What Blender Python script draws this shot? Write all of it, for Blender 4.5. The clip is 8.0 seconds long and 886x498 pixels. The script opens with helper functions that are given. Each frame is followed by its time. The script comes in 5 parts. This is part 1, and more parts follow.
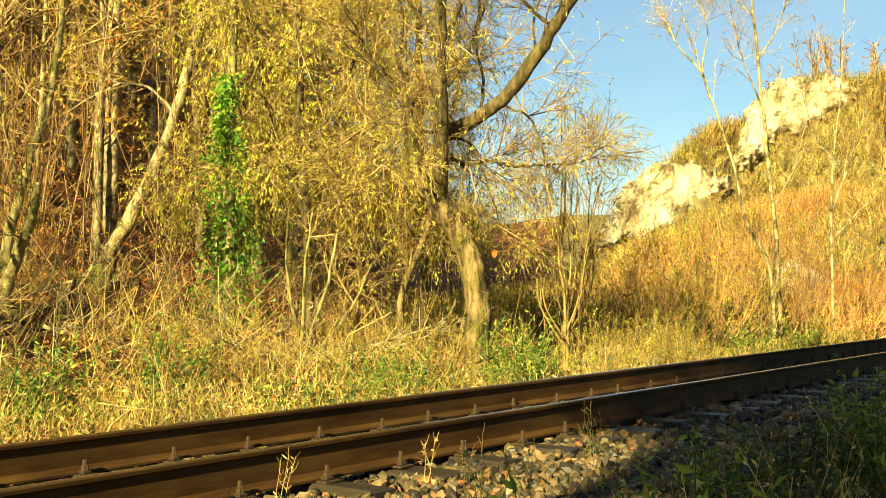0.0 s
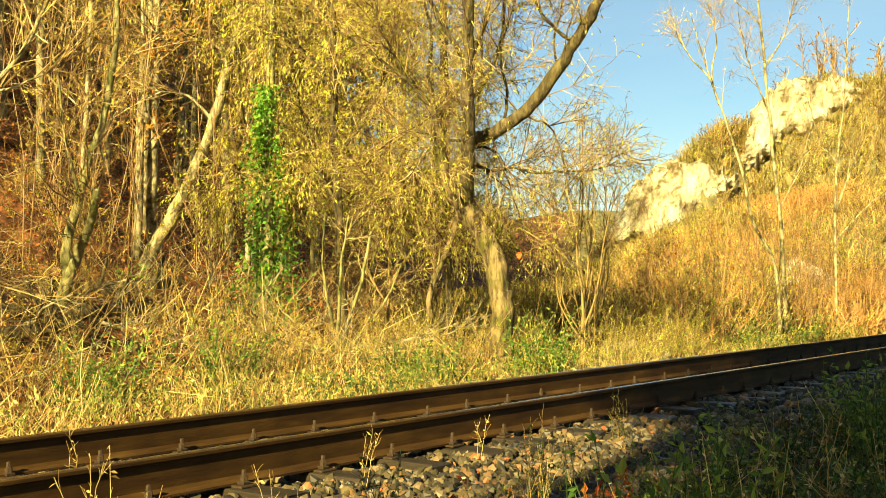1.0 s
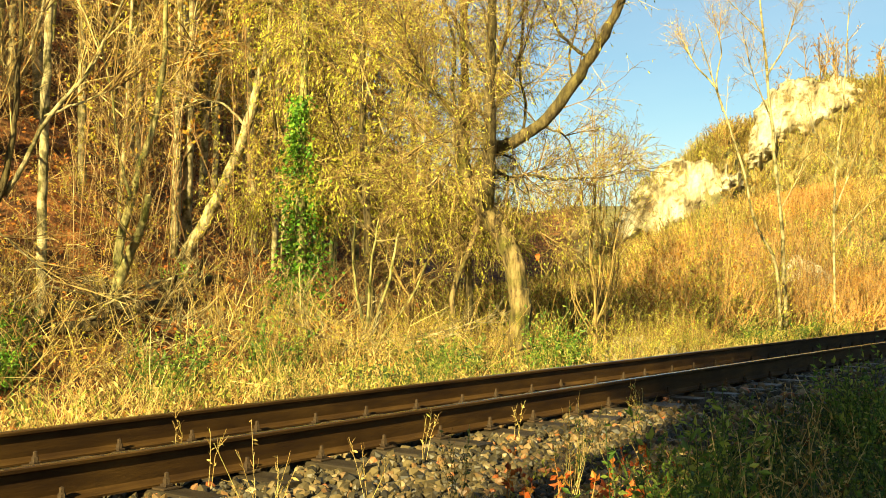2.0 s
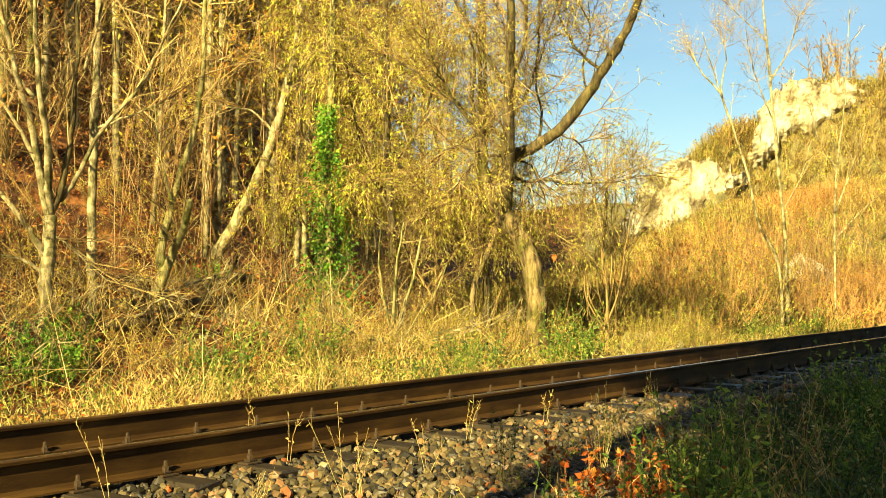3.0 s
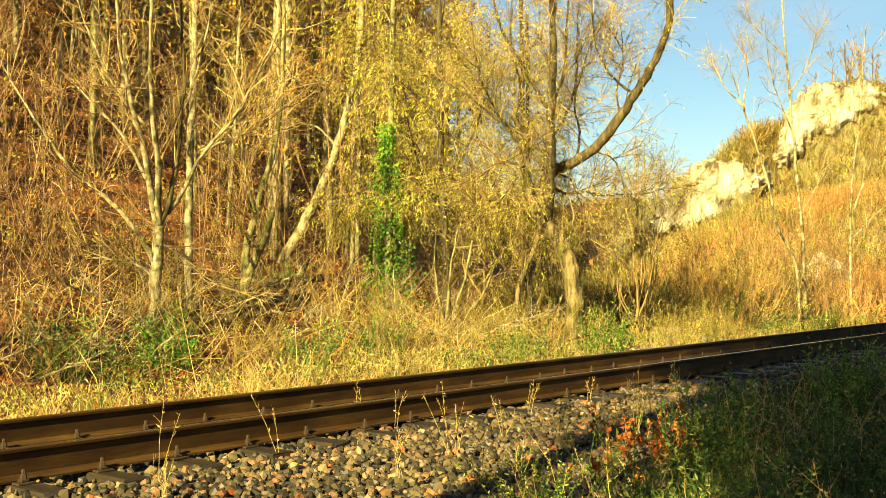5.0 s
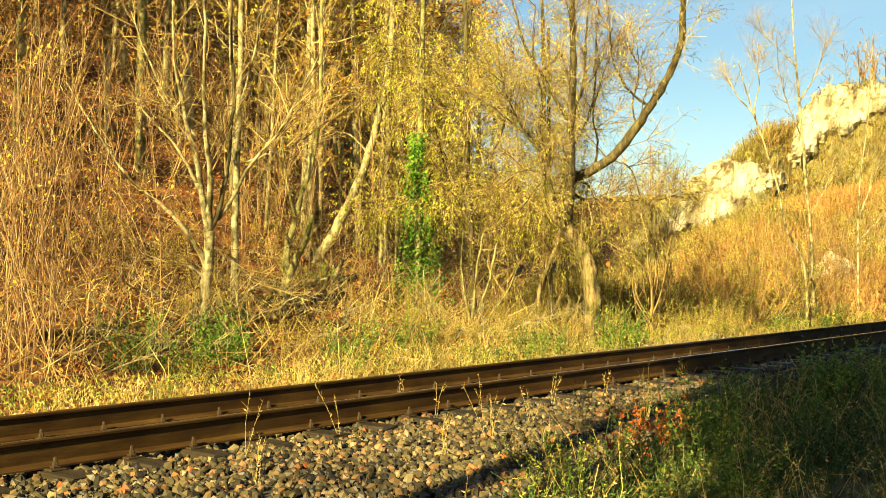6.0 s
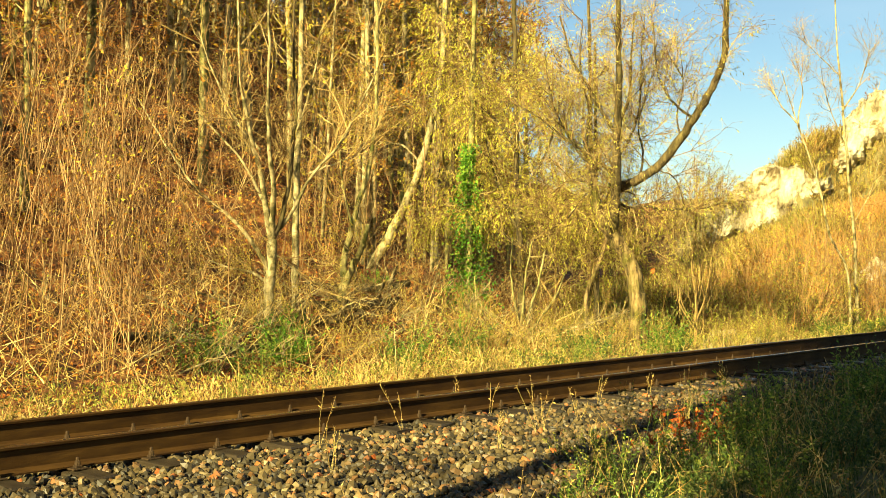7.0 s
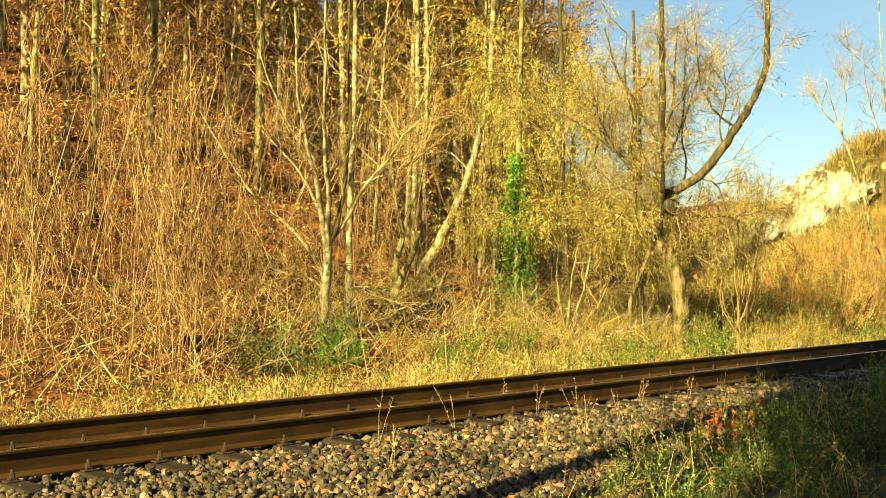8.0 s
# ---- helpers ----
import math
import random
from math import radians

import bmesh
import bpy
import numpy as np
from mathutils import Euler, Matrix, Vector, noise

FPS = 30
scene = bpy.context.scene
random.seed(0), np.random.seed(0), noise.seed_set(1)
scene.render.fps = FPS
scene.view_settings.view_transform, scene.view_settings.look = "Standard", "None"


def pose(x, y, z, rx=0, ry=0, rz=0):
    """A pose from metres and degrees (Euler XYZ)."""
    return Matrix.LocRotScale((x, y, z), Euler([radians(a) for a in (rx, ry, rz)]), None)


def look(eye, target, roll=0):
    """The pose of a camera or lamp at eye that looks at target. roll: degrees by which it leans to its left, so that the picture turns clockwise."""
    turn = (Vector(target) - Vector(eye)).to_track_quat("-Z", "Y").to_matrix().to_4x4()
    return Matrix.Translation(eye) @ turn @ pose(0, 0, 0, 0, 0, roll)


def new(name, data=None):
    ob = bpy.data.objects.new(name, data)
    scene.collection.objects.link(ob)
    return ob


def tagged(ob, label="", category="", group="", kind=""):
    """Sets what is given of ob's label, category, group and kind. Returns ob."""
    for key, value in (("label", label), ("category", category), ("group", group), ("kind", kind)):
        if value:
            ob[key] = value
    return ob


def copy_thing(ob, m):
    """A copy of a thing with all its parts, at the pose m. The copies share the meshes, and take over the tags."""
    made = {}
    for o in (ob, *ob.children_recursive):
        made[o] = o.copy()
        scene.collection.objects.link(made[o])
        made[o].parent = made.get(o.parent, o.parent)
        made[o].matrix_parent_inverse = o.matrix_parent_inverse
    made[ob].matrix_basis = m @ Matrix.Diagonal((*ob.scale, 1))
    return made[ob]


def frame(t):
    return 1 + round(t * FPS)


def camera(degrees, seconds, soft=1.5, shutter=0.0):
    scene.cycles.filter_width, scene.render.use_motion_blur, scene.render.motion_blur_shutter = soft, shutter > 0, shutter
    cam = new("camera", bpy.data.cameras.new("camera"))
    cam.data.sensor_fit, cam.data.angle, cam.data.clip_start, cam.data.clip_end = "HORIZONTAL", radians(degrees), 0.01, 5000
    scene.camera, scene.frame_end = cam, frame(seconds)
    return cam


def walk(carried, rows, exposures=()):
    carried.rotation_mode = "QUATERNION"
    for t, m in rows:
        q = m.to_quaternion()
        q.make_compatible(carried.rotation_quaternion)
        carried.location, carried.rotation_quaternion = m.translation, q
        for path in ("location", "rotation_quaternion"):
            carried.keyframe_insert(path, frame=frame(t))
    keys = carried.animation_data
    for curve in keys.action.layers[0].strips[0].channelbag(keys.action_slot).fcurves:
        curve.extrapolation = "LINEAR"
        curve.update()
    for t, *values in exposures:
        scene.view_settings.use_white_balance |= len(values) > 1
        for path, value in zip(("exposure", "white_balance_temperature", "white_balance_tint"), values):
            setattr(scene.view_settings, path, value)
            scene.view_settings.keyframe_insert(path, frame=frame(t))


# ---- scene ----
cam = camera(41.86, 8.0, soft=0.9)
# seconds, x along the track, y across it, z, pitch, lean, heading
ROWS = [
    (0.00, 3.977, 1.645, 1.163, 2.00, 0.13, -53.48),
    (0.50, 3.385, 1.413, 1.196, 1.87, 0.08, -53.28),
    (1.00, 2.784, 1.171, 1.232, 1.72, 0.02, -53.18),
    (1.50, 2.023, 0.794, 1.310, 1.46, -0.21, -53.05),
    (2.25, 1.179, 0.522, 1.337, 1.34, -0.17, -53.02),
    (3.00, 0.274, 0.124, 1.392, 1.17, -0.19, -52.87),
    (3.50, -0.353, -0.159, 1.432, 1.06, -0.23, -52.63),
    (4.00, -0.880, -0.401, 1.455, 1.03, -0.21, -52.28),
    (4.50, -1.458, -0.676, 1.489, 0.96, -0.19, -52.02),
    (5.25, -2.556, -1.469, 1.640, 0.66, -0.36, -51.17),
    (6.00, -3.616, -2.088, 1.742, 0.47, -0.44, -50.61),
    (6.50, -4.285, -2.577, 1.842, 0.38, -0.60, -49.88),
    (7.00, -4.483, -2.677, 1.816, 0.62, -0.49, -48.33),
    (7.50, -4.906, -3.061, 1.879, 0.64, -0.44, -46.92),
    (8.00, -5.181, -3.253, 1.910, 0.68, -0.53, -46.02),
]
walk(cam, [(t, pose(x, y, z, 90 + pitch, lean, heading)) for t, x, y, z, pitch, lean, heading in ROWS])

# ---- light ----
SUN_AZ, SUN_EL = 190.5, 25.0
scene.view_settings.exposure = 1.5
world = bpy.data.worlds.new("sky")
scene.world = world
world.use_nodes = True
wn, wl = world.node_tree.nodes, world.node_tree.links
sky = wn.new("ShaderNodeTexSky")
sky.sky_type = "NISHITA"
sky.sun_disc = False
sky.sun_elevation, sky.sun_rotation = radians(SUN_EL), radians(90 - SUN_AZ)
sky.air_density, sky.dust_density, sky.ozone_density = 1.15, 0.1, 1.0
cloud_at = wn.new("ShaderNodeTexCoord")
cloud_map = wn.new("ShaderNodeMapping")
cloud_map.inputs["Scale"].default_value = (1.0, 1.0, 4.5)
cloud = wn.new("ShaderNodeTexNoise")
cloud.inputs["Scale"].default_value, cloud.inputs["Detail"].default_value = 2.2, 6
cloud_ramp = wn.new("ShaderNodeValToRGB")
cloud_ramp.color_ramp.elements[0].position, cloud_ramp.color_ramp.elements[1].position = 0.42, 0.75
cloud_ramp.color_ramp.elements[1].color = (0.3, 0.3, 0.3, 1)
cloud_mix = wn.new("ShaderNodeMix")
cloud_mix.data_type = "RGBA"
cloud_mix.inputs[7].default_value = (9.0, 8.8, 8.8, 1)
wl.new(cloud_at.outputs["Generated"], cloud_map.inputs[0])
wl.new(cloud_map.outputs[0], cloud.inputs["Vector"])
wl.new(cloud.outputs["Fac"], cloud_ramp.inputs[0])
wl.new(cloud_ramp.outputs[0], cloud_mix.inputs[0])
wl.new(sky.outputs[0], cloud_mix.inputs[6])
clear_air = wn.new("ShaderNodeMix")
clear_air.data_type, clear_air.blend_type = "RGBA", "MULTIPLY"
clear_air.inputs[0].default_value = 1.0
clear_air.inputs[7].default_value = (0.8, 1.0, 1.06, 1)
wl.new(cloud_mix.outputs[2], clear_air.inputs[6])
wl.new(clear_air.outputs[2], wn["Background"].inputs[0])
wn["Background"].inputs[1].default_value = 0.039
sun = new("sun", bpy.data.lights.new("sun", "SUN"))
sun.data.energy, sun.data.angle, sun.data.color = 6.8, radians(0.6), (1.0, 0.89, 0.46)
to_sun = Vector((math.cos(radians(SUN_AZ)) * math.cos(radians(SUN_EL)), math.sin(radians(SUN_AZ)) * math.cos(radians(SUN_EL)), math.sin(radians(SUN_EL))))
sun.matrix_world = look(to_sun * 80, (0, 0, 0))


# ---- materials ----
def ramp_node(nt, stops):
    r = nt.nodes.new("ShaderNodeValToRGB")
    while len(r.color_ramp.elements) < len(stops):
        r.color_ramp.elements.new(0.5)
    for e, (p, c) in zip(r.color_ramp.elements, stops):
        e.position, e.color = p, (*c, 1)
    return r


def noise_node(nt, scale, detail=6, rough=0.6, coord="Object", stretch=None):
    tc = nt.nodes.new("ShaderNodeTexCoord")
    n = nt.nodes.new("ShaderNodeTexNoise")
    n.inputs["Scale"].default_value, n.inputs["Detail"].default_value, n.inputs["Roughness"].default_value = scale, detail, rough
    if stretch:
        mp = nt.nodes.new("ShaderNodeMapping")
        mp.inputs["Scale"].default_value = stretch
        nt.links.new(tc.outputs[coord], mp.inputs[0])
        nt.links.new(mp.outputs[0], n.inputs["Vector"])
    else:
        nt.links.new(tc.outputs[coord], n.inputs["Vector"])
    return n


def surface(name, stops, scale=6.0, rough=0.8, bump=0.3, fine=60.0, metal=0.0, stretch=None, stops2=None, scale2=1.0, coord="Object", depth=0.02):
    """Grain from one noise, stains from a slower one, relief from a fine one."""
    m = bpy.data.materials.new(name)
    m.use_nodes = True
    nt = m.node_tree
    b = nt.nodes["Principled BSDF"]
    n = noise_node(nt, scale, 8, 0.65, coord, stretch)
    r = ramp_node(nt, stops)
    nt.links.new(n.outputs["Fac"], r.inputs[0])
    col = r.outputs[0]
    if stops2:
        n2 = noise_node(nt, scale2, 5, 0.6, coord)
        r2 = ramp_node(nt, stops2)
        nt.links.new(n2.outputs["Fac"], r2.inputs[0])
        mx = nt.nodes.new("ShaderNodeMix")
        mx.data_type, mx.blend_type = "RGBA", "MULTIPLY"
        mx.inputs[0].default_value = 1.0
        nt.links.new(col, mx.inputs[6])
        nt.links.new(r2.outputs[0], mx.inputs[7])
        col = mx.outputs[2]
    nt.links.new(col, b.inputs["Base Color"])
    b.inputs["Roughness"].default_value, b.inputs["Metallic"].default_value = rough, metal
    b.inputs["Specular IOR Level"].default_value = 0.3
    if bump:
        n3 = noise_node(nt, fine, 6, 0.7, coord, stretch)
        bp = nt.nodes.new("ShaderNodeBump")
        bp.inputs["Strength"].default_value, bp.inputs["Distance"].default_value = bump, depth
        nt.links.new(n3.outputs["Fac"], bp.inputs["Height"])
        nt.links.new(bp.outputs[0], b.inputs["Normal"])
    return m


def foliage(name, stops, through_light=0.35, rough=0.6, by_object=False):
    """Every leaf or stalk has a shade of its own; light comes through."""
    m = bpy.data.materials.new(name)
    m.use_nodes = True
    nt = m.node_tree
    b = nt.nodes["Principled BSDF"]
    if by_object:
        rnd = nt.nodes.new("ShaderNodeObjectInfo").outputs["Random"]
    else:
        rnd = nt.nodes.new("ShaderNodeNewGeometry").outputs["Random Per Island"]
    r = ramp_node(nt, stops)
    nt.links.new(rnd, r.inputs[0])
    n = noise_node(nt, 0.7, 3)
    r2 = ramp_node(nt, [(0.32, (0.45, 0.43, 0.4)), (0.65, (1.1, 1.08, 1.0))])
    nt.links.new(n.outputs["Fac"], r2.inputs[0])
    mx = nt.nodes.new("ShaderNodeMix")
    mx.data_type, mx.blend_type = "RGBA", "MULTIPLY"
    mx.inputs[0].default_value = 1.0
    nt.links.new(r.outputs[0], mx.inputs[6])
    nt.links.new(r2.outputs[0], mx.inputs[7])
    nt.links.new(mx.outputs[2], b.inputs["Base Color"])
    b.inputs["Roughness"].default_value = rough
    b.inputs["Specular IOR Level"].default_value = 0.25
    if through_light:
        tr = nt.nodes.new("ShaderNodeBsdfTranslucent")
        ms = nt.nodes.new("ShaderNodeMixShader")
        ms.inputs[0].default_value = through_light
        nt.links.new(mx.outputs[2], tr.inputs[0])
        nt.links.new(b.outputs[0], ms.inputs[1])
        nt.links.new(tr.outputs[0], ms.inputs[2])
        nt.links.new(ms.outputs[0], nt.nodes["Material Output"].inputs[0])
    return m


BARK_PALE = surface("pale_bark", [(0.3, (0.2, 0.15, 0.07)), (0.55, (0.4, 0.31, 0.14)), (0.75, (0.56, 0.47, 0.26))], 9, 0.85, 1.0, 40, stretch=(1, 1, 0.35),
                    stops2=[(0.4, (0.24, 0.25, 0.14)), (0.56, (1, 1, 1))], scale2=4.5)
BARK_MOSSY = surface("mossy_bark", [(0.3, (0.1, 0.08, 0.03)), (0.55, (0.33, 0.27, 0.1)), (0.75, (0.46, 0.4, 0.2))], 6, 0.9, 0.7, 30, stretch=(1, 1, 0.2),
                     stops2=[(0.4, (0.3, 0.36, 0.16)), (0.58, (1, 0.98, 0.9))], scale2=4.0, depth=0.03)
BARK_WILLOW = surface("willow_bark", [(0.36, (0.05, 0.03, 0.012)), (0.5, (0.24, 0.155, 0.055)), (0.72, (0.42, 0.3, 0.12))], 11, 0.9, 1.0, 26, stretch=(1, 1, 0.18),
                      stops2=[(0.38, (0.34, 0.42, 0.16)), (0.6, (1, 1, 1))], scale2=2.2, depth=0.05)
# Mossy brown bark, darkened further so the limbs' shaded look is in its colour.
BARK_LIMB = surface("shaded_mossy_bark", [(0.34, (0.03, 0.02, 0.008)), (0.5, (0.1, 0.068, 0.025)), (0.72, (0.24, 0.175, 0.065))], 11, 0.9, 1.0, 26, stretch=(1, 1, 0.18),
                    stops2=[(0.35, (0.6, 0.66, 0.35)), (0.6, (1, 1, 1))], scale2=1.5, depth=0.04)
BARK_RED = surface("red_twig_bark", [(0.3, (0.26, 0.12, 0.035)), (0.7, (0.52, 0.3, 0.1))], 3, 0.85, 0.0)
BARK_TWIG = foliage("twig_bark", [(0.0, (0.07, 0.04, 0.012)), (0.4, (0.24, 0.14, 0.04)), (0.75, (0.42, 0.28, 0.085)), (1.0, (0.55, 0.42, 0.18))], 0.0, 0.85)
BARK_SHOOT = foliage("brown_shoot_bark", [(0.0, (0.09, 0.045, 0.015)), (0.5, (0.28, 0.15, 0.05)), (1.0, (0.5, 0.33, 0.15))], 0.0, 0.85)
LEAF_WILLOW = foliage("willow_leaf", [(0.0, (0.32, 0.25, 0.025)), (0.35, (0.58, 0.52, 0.05)), (0.7, (0.74, 0.7, 0.09)), (1.0, (0.46, 0.55, 0.07))], 0.42)
LEAF_YELLOW = foliage("yellow_leaf", [(0.0, (0.46, 0.39, 0.03)), (0.5, (0.74, 0.67, 0.065)), (1.0, (0.58, 0.62, 0.08))], 0.4)
LEAF_RUSSET = foliage("russet_leaf", [(0.0, (0.22, 0.08, 0.015)), (0.4, (0.46, 0.19, 0.025)), (0.75, (0.62, 0.34, 0.04)), (1.0, (0.62, 0.48, 0.06))], 0.35)
LEAF_LITTER = foliage("leaf_litter", [(0.0, (0.07, 0.022, 0.007)), (0.4, (0.42, 0.12, 0.018)), (0.75, (0.62, 0.24, 0.035)), (1.0, (0.55, 0.36, 0.07))], 0.15)
LEAF_OLIVE = foliage("olive_leaf", [(0.0, (0.3, 0.24, 0.02)), (0.5, (0.52, 0.44, 0.04)), (1.0, (0.62, 0.46, 0.06))], 0.35)
LEAF_SCRUB = foliage("hill_scrub_leaf", [(0.0, (0.16, 0.1, 0.02)), (0.5, (0.36, 0.25, 0.035)), (1.0, (0.52, 0.36, 0.06))], 0.35)
LEAF_IVY = foliage("ivy_leaf", [(0.0, (0.05, 0.15, 0.02)), (0.5, (0.17, 0.4, 0.03)), (1.0, (0.4, 0.55, 0.06))], 0.35, 0.35)
LEAF_GREEN = foliage("green_weed_leaf", [(0.0, (0.03, 0.07, 0.012)), (0.5, (0.095, 0.145, 0.026)), (1.0, (0.24, 0.24, 0.045))], 0.3, 0.5)
LEAF_MEADOW = foliage("meadow_weed_leaf", [(0.0, (0.07, 0.14, 0.02)), (0.5, (0.2, 0.31, 0.035)), (1.0, (0.42, 0.44, 0.07))], 0.35, 0.5)
LEAF_HERB = foliage("bank_herb_leaf", [(0.0, (0.1, 0.14, 0.02)), (0.5, (0.32, 0.33, 0.04)), (1.0, (0.6, 0.5, 0.1))], 0.4, 0.55)
LEAF_RED = foliage("red_leaf", [(0.0, (0.4, 0.06, 0.01)), (0.5, (0.62, 0.14, 0.02)), (1.0, (0.7, 0.32, 0.04))], 0.35)
STRAW = foliage("dry_straw", [(0.0, (0.14, 0.07, 0.018)), (0.3, (0.4, 0.25, 0.06)), (0.6, (0.66, 0.44, 0.13)), (0.85, (0.82, 0.62, 0.25)), (1.0, (0.44, 0.42, 0.06))], 0.25, 0.75)
STRAW_RED = foliage("red_dry_stems", [(0.0, (0.3, 0.09, 0.025)), (0.5, (0.58, 0.24, 0.07)), (1.0, (0.66, 0.4, 0.13))], 0.15, 0.8)
GRASS = foliage("grass_blade", [(0.0, (0.025, 0.05, 0.01)), (0.45, (0.07, 0.11, 0.018)), (0.8, (0.16, 0.16, 0.03)), (1.0, (0.32, 0.23, 0.07))], 0.3, 0.5)
STONE = foliage("ballast_stone", [(0.0, (0.018, 0.014, 0.008)), (0.3, (0.055, 0.042, 0.02)), (0.55, (0.095, 0.068, 0.028)), (0.75, (0.145, 0.104, 0.042)), (0.87, (0.17, 0.085, 0.03)), (0.95, (0.25, 0.19, 0.095)), (1.0, (0.36, 0.09, 0.018))], 0.0, 0.5)
STONE_ONE = foliage("ballast_piece", [(0.0, (0.018, 0.014, 0.008)), (0.3, (0.055, 0.042, 0.02)), (0.55, (0.095, 0.068, 0.028)), (0.75, (0.145, 0.104, 0.042)), (0.87, (0.17, 0.085, 0.03)), (0.95, (0.25, 0.19, 0.095)), (1.0, (0.36, 0.09, 0.018))], 0.0, 0.5, True)
# Bed far darker than the stones: shade in their gaps is put into its colour.
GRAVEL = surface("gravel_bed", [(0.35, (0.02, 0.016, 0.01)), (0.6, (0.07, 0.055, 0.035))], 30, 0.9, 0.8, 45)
RAIL = surface("rusty_rail", [(0.3, (0.03, 0.013, 0.003)), (0.6, (0.075, 0.036, 0.007)), (0.8, (0.13, 0.066, 0.014))], 9, 0.75, 0.25, 90, metal=0.0, stretch=(0.15, 1, 1),
               stops2=[(0.3, (0.55, 0.5, 0.45)), (0.65, (1, 1, 1))], scale2=0.9)
RAIL.node_tree.nodes["Principled BSDF"].inputs["Specular IOR Level"].default_value = 0.12
RAIL_TOP = surface("worn_rail_head", [(0.3, (0.24, 0.17, 0.1)), (0.7, (0.5, 0.42, 0.32))], 12, 0.22, 0.05, 120, metal=1.0, stretch=(0.05, 1, 1))
IRON = surface("rusty_iron", [(0.3, (0.025, 0.013, 0.005)), (0.7, (0.07, 0.04, 0.015))], 20, 0.75, 0.4, 90, metal=0.3)
SLEEPER = surface("weathered_sleeper", [(0.3, (0.022, 0.015, 0.008)), (0.6, (0.06, 0.042, 0.022)), (0.8, (0.1, 0.072, 0.04))], 8, 0.4, 0.6, 40, stretch=(1, 0.15, 1),
                  stops2=[(0.3, (0.6, 0.6, 0.6)), (0.7, (1.1, 1.1, 1.1))], scale2=2.0)
ROCK = surface("pale_limestone", [(0.34, (0.13, 0.09, 0.04)), (0.44, (0.38, 0.31, 0.17)), (0.56, (0.58, 0.51, 0.34)), (0.8, (0.74, 0.69, 0.56))], 1.0, 0.9, 1.0, 3.0, depth=0.35, stretch=(1, 1, 0.45),
               stops2=[(0.33, (0.42, 0.36, 0.2)), (0.42, (1, 0.98, 0.92))], scale2=1.2)


def ground_material():
    """Leaf litter on the hill, straw and soil beside the track, moss and dark soil in the foreground."""
    m = surface("forest_floor", [(0.3, (0.025, 0.011, 0.005)), (0.46, (0.1, 0.038, 0.011)), (0.6, (0.34, 0.13, 0.03)), (0.8, (0.46, 0.25, 0.06))], 2.2, 0.95, 1.0, 14, coord="Object",
                stops2=[(0.3, (0.5, 0.45, 0.4)), (0.65, (1.05, 1.0, 1.0))], scale2=0.35, depth=0.08)
    nt = m.node_tree
    b = nt.nodes["Principled BSDF"]
    old = b.inputs["Base Color"].links[0].from_socket
    tc = nt.nodes.new("ShaderNodeTexCoord")
    xyz = nt.nodes.new("ShaderNodeSeparateXYZ")
    nt.links.new(tc.outputs["Object"], xyz.inputs[0])
    # how far up the wooded slope: y - 0.62 x, with a ragged edge
    lean = nt.nodes.new("ShaderNodeMath")
    lean.operation = "MULTIPLY_ADD"
    lean.inputs[1].default_value = -0.55
    nt.links.new(xyz.outputs[0], lean.inputs[0])
    nt.links.new(xyz.outputs[1], lean.inputs[2])
    rag = noise_node(nt, 0.5, 4)
    edge = nt.nodes.new("ShaderNodeMath")
    edge.operation = "MULTIPLY_ADD"
    edge.inputs[1].default_value = 4.0
    nt.links.new(rag.outputs["Fac"], edge.inputs[0])
    nt.links.new(lean.outputs[0], edge.inputs[2])
    rng_node = nt.nodes.new("ShaderNodeMapRange")
    rng_node.inputs["From Min"].default_value, rng_node.inputs["From Max"].default_value = 4.0, 7.5
    nt.links.new(edge.outputs[0], rng_node.inputs["Value"])
    soil = noise_node(nt, 1.7, 8, 0.7)
    soil_ramp = ramp_node(nt, [(0.3, (0.06, 0.05, 0.02)), (0.5, (0.17, 0.14, 0.045)), (0.75, (0.3, 0.24, 0.08))])
    nt.links.new(soil.outputs["Fac"], soil_ramp.inputs[0])
    mx = nt.nodes.new("ShaderNodeMix")
    mx.data_type = "RGBA"
    nt.links.new(rng_node.outputs[0], mx.inputs[0])
    nt.links.new(soil_ramp.outputs[0], mx.inputs[6])
    nt.links.new(old, mx.inputs[7])
    nt.links.new(mx.outputs[2], b.inputs["Base Color"])
    return m


FLOOR = ground_material()


# ---- geometry helpers ----
rng = np.random.default_rng(7)


class Geo:
    """Collects vertices, quads and triangles, and becomes one mesh."""

    def __init__(self):
        self.v, self.q, self.t, self.n = [], [], [], 0

    def add(self, v, q=None, t=None):
        v = np.asarray(v, float).reshape(-1, 3)
        self.v.append(v)
        if q is not None and len(q):
            self.q.append(np.asarray(q, int).reshape(-1, 4) + self.n)
        if t is not None and len(t):
            self.t.append(np.asarray(t, int).reshape(-1, 3) + self.n)
        self.n += len(v)
        return self

    def mesh(self, name, material, smooth=False):
        me = bpy.data.meshes.new(name)
        v = np.concatenate(self.v)
        q = np.concatenate(self.q) if self.q else np.zeros((0, 4), int)
        t = np.concatenate(self.t) if self.t else np.zeros((0, 3), int)
        me.vertices.add(len(v))
        me.vertices.foreach_set("co", v.astype(np.float32).ravel())
        me.loops.add(q.size + t.size)
        me.loops.foreach_set("vertex_index", np.concatenate([q.ravel(), t.ravel()]).astype(np.int32))
        me.polygons.add(len(q) + len(t))
        starts = np.concatenate([np.arange(len(q)) * 4, q.size + np.arange(len(t)) * 3]).astype(np.int32)
        me.polygons.foreach_set("loop_start", starts)
        me.update(calc_edges=True)
        me.validate()
        me.polygons.foreach_set("use_smooth", np.full(len(me.polygons), smooth, bool))
        me.materials.append(material)
        return me


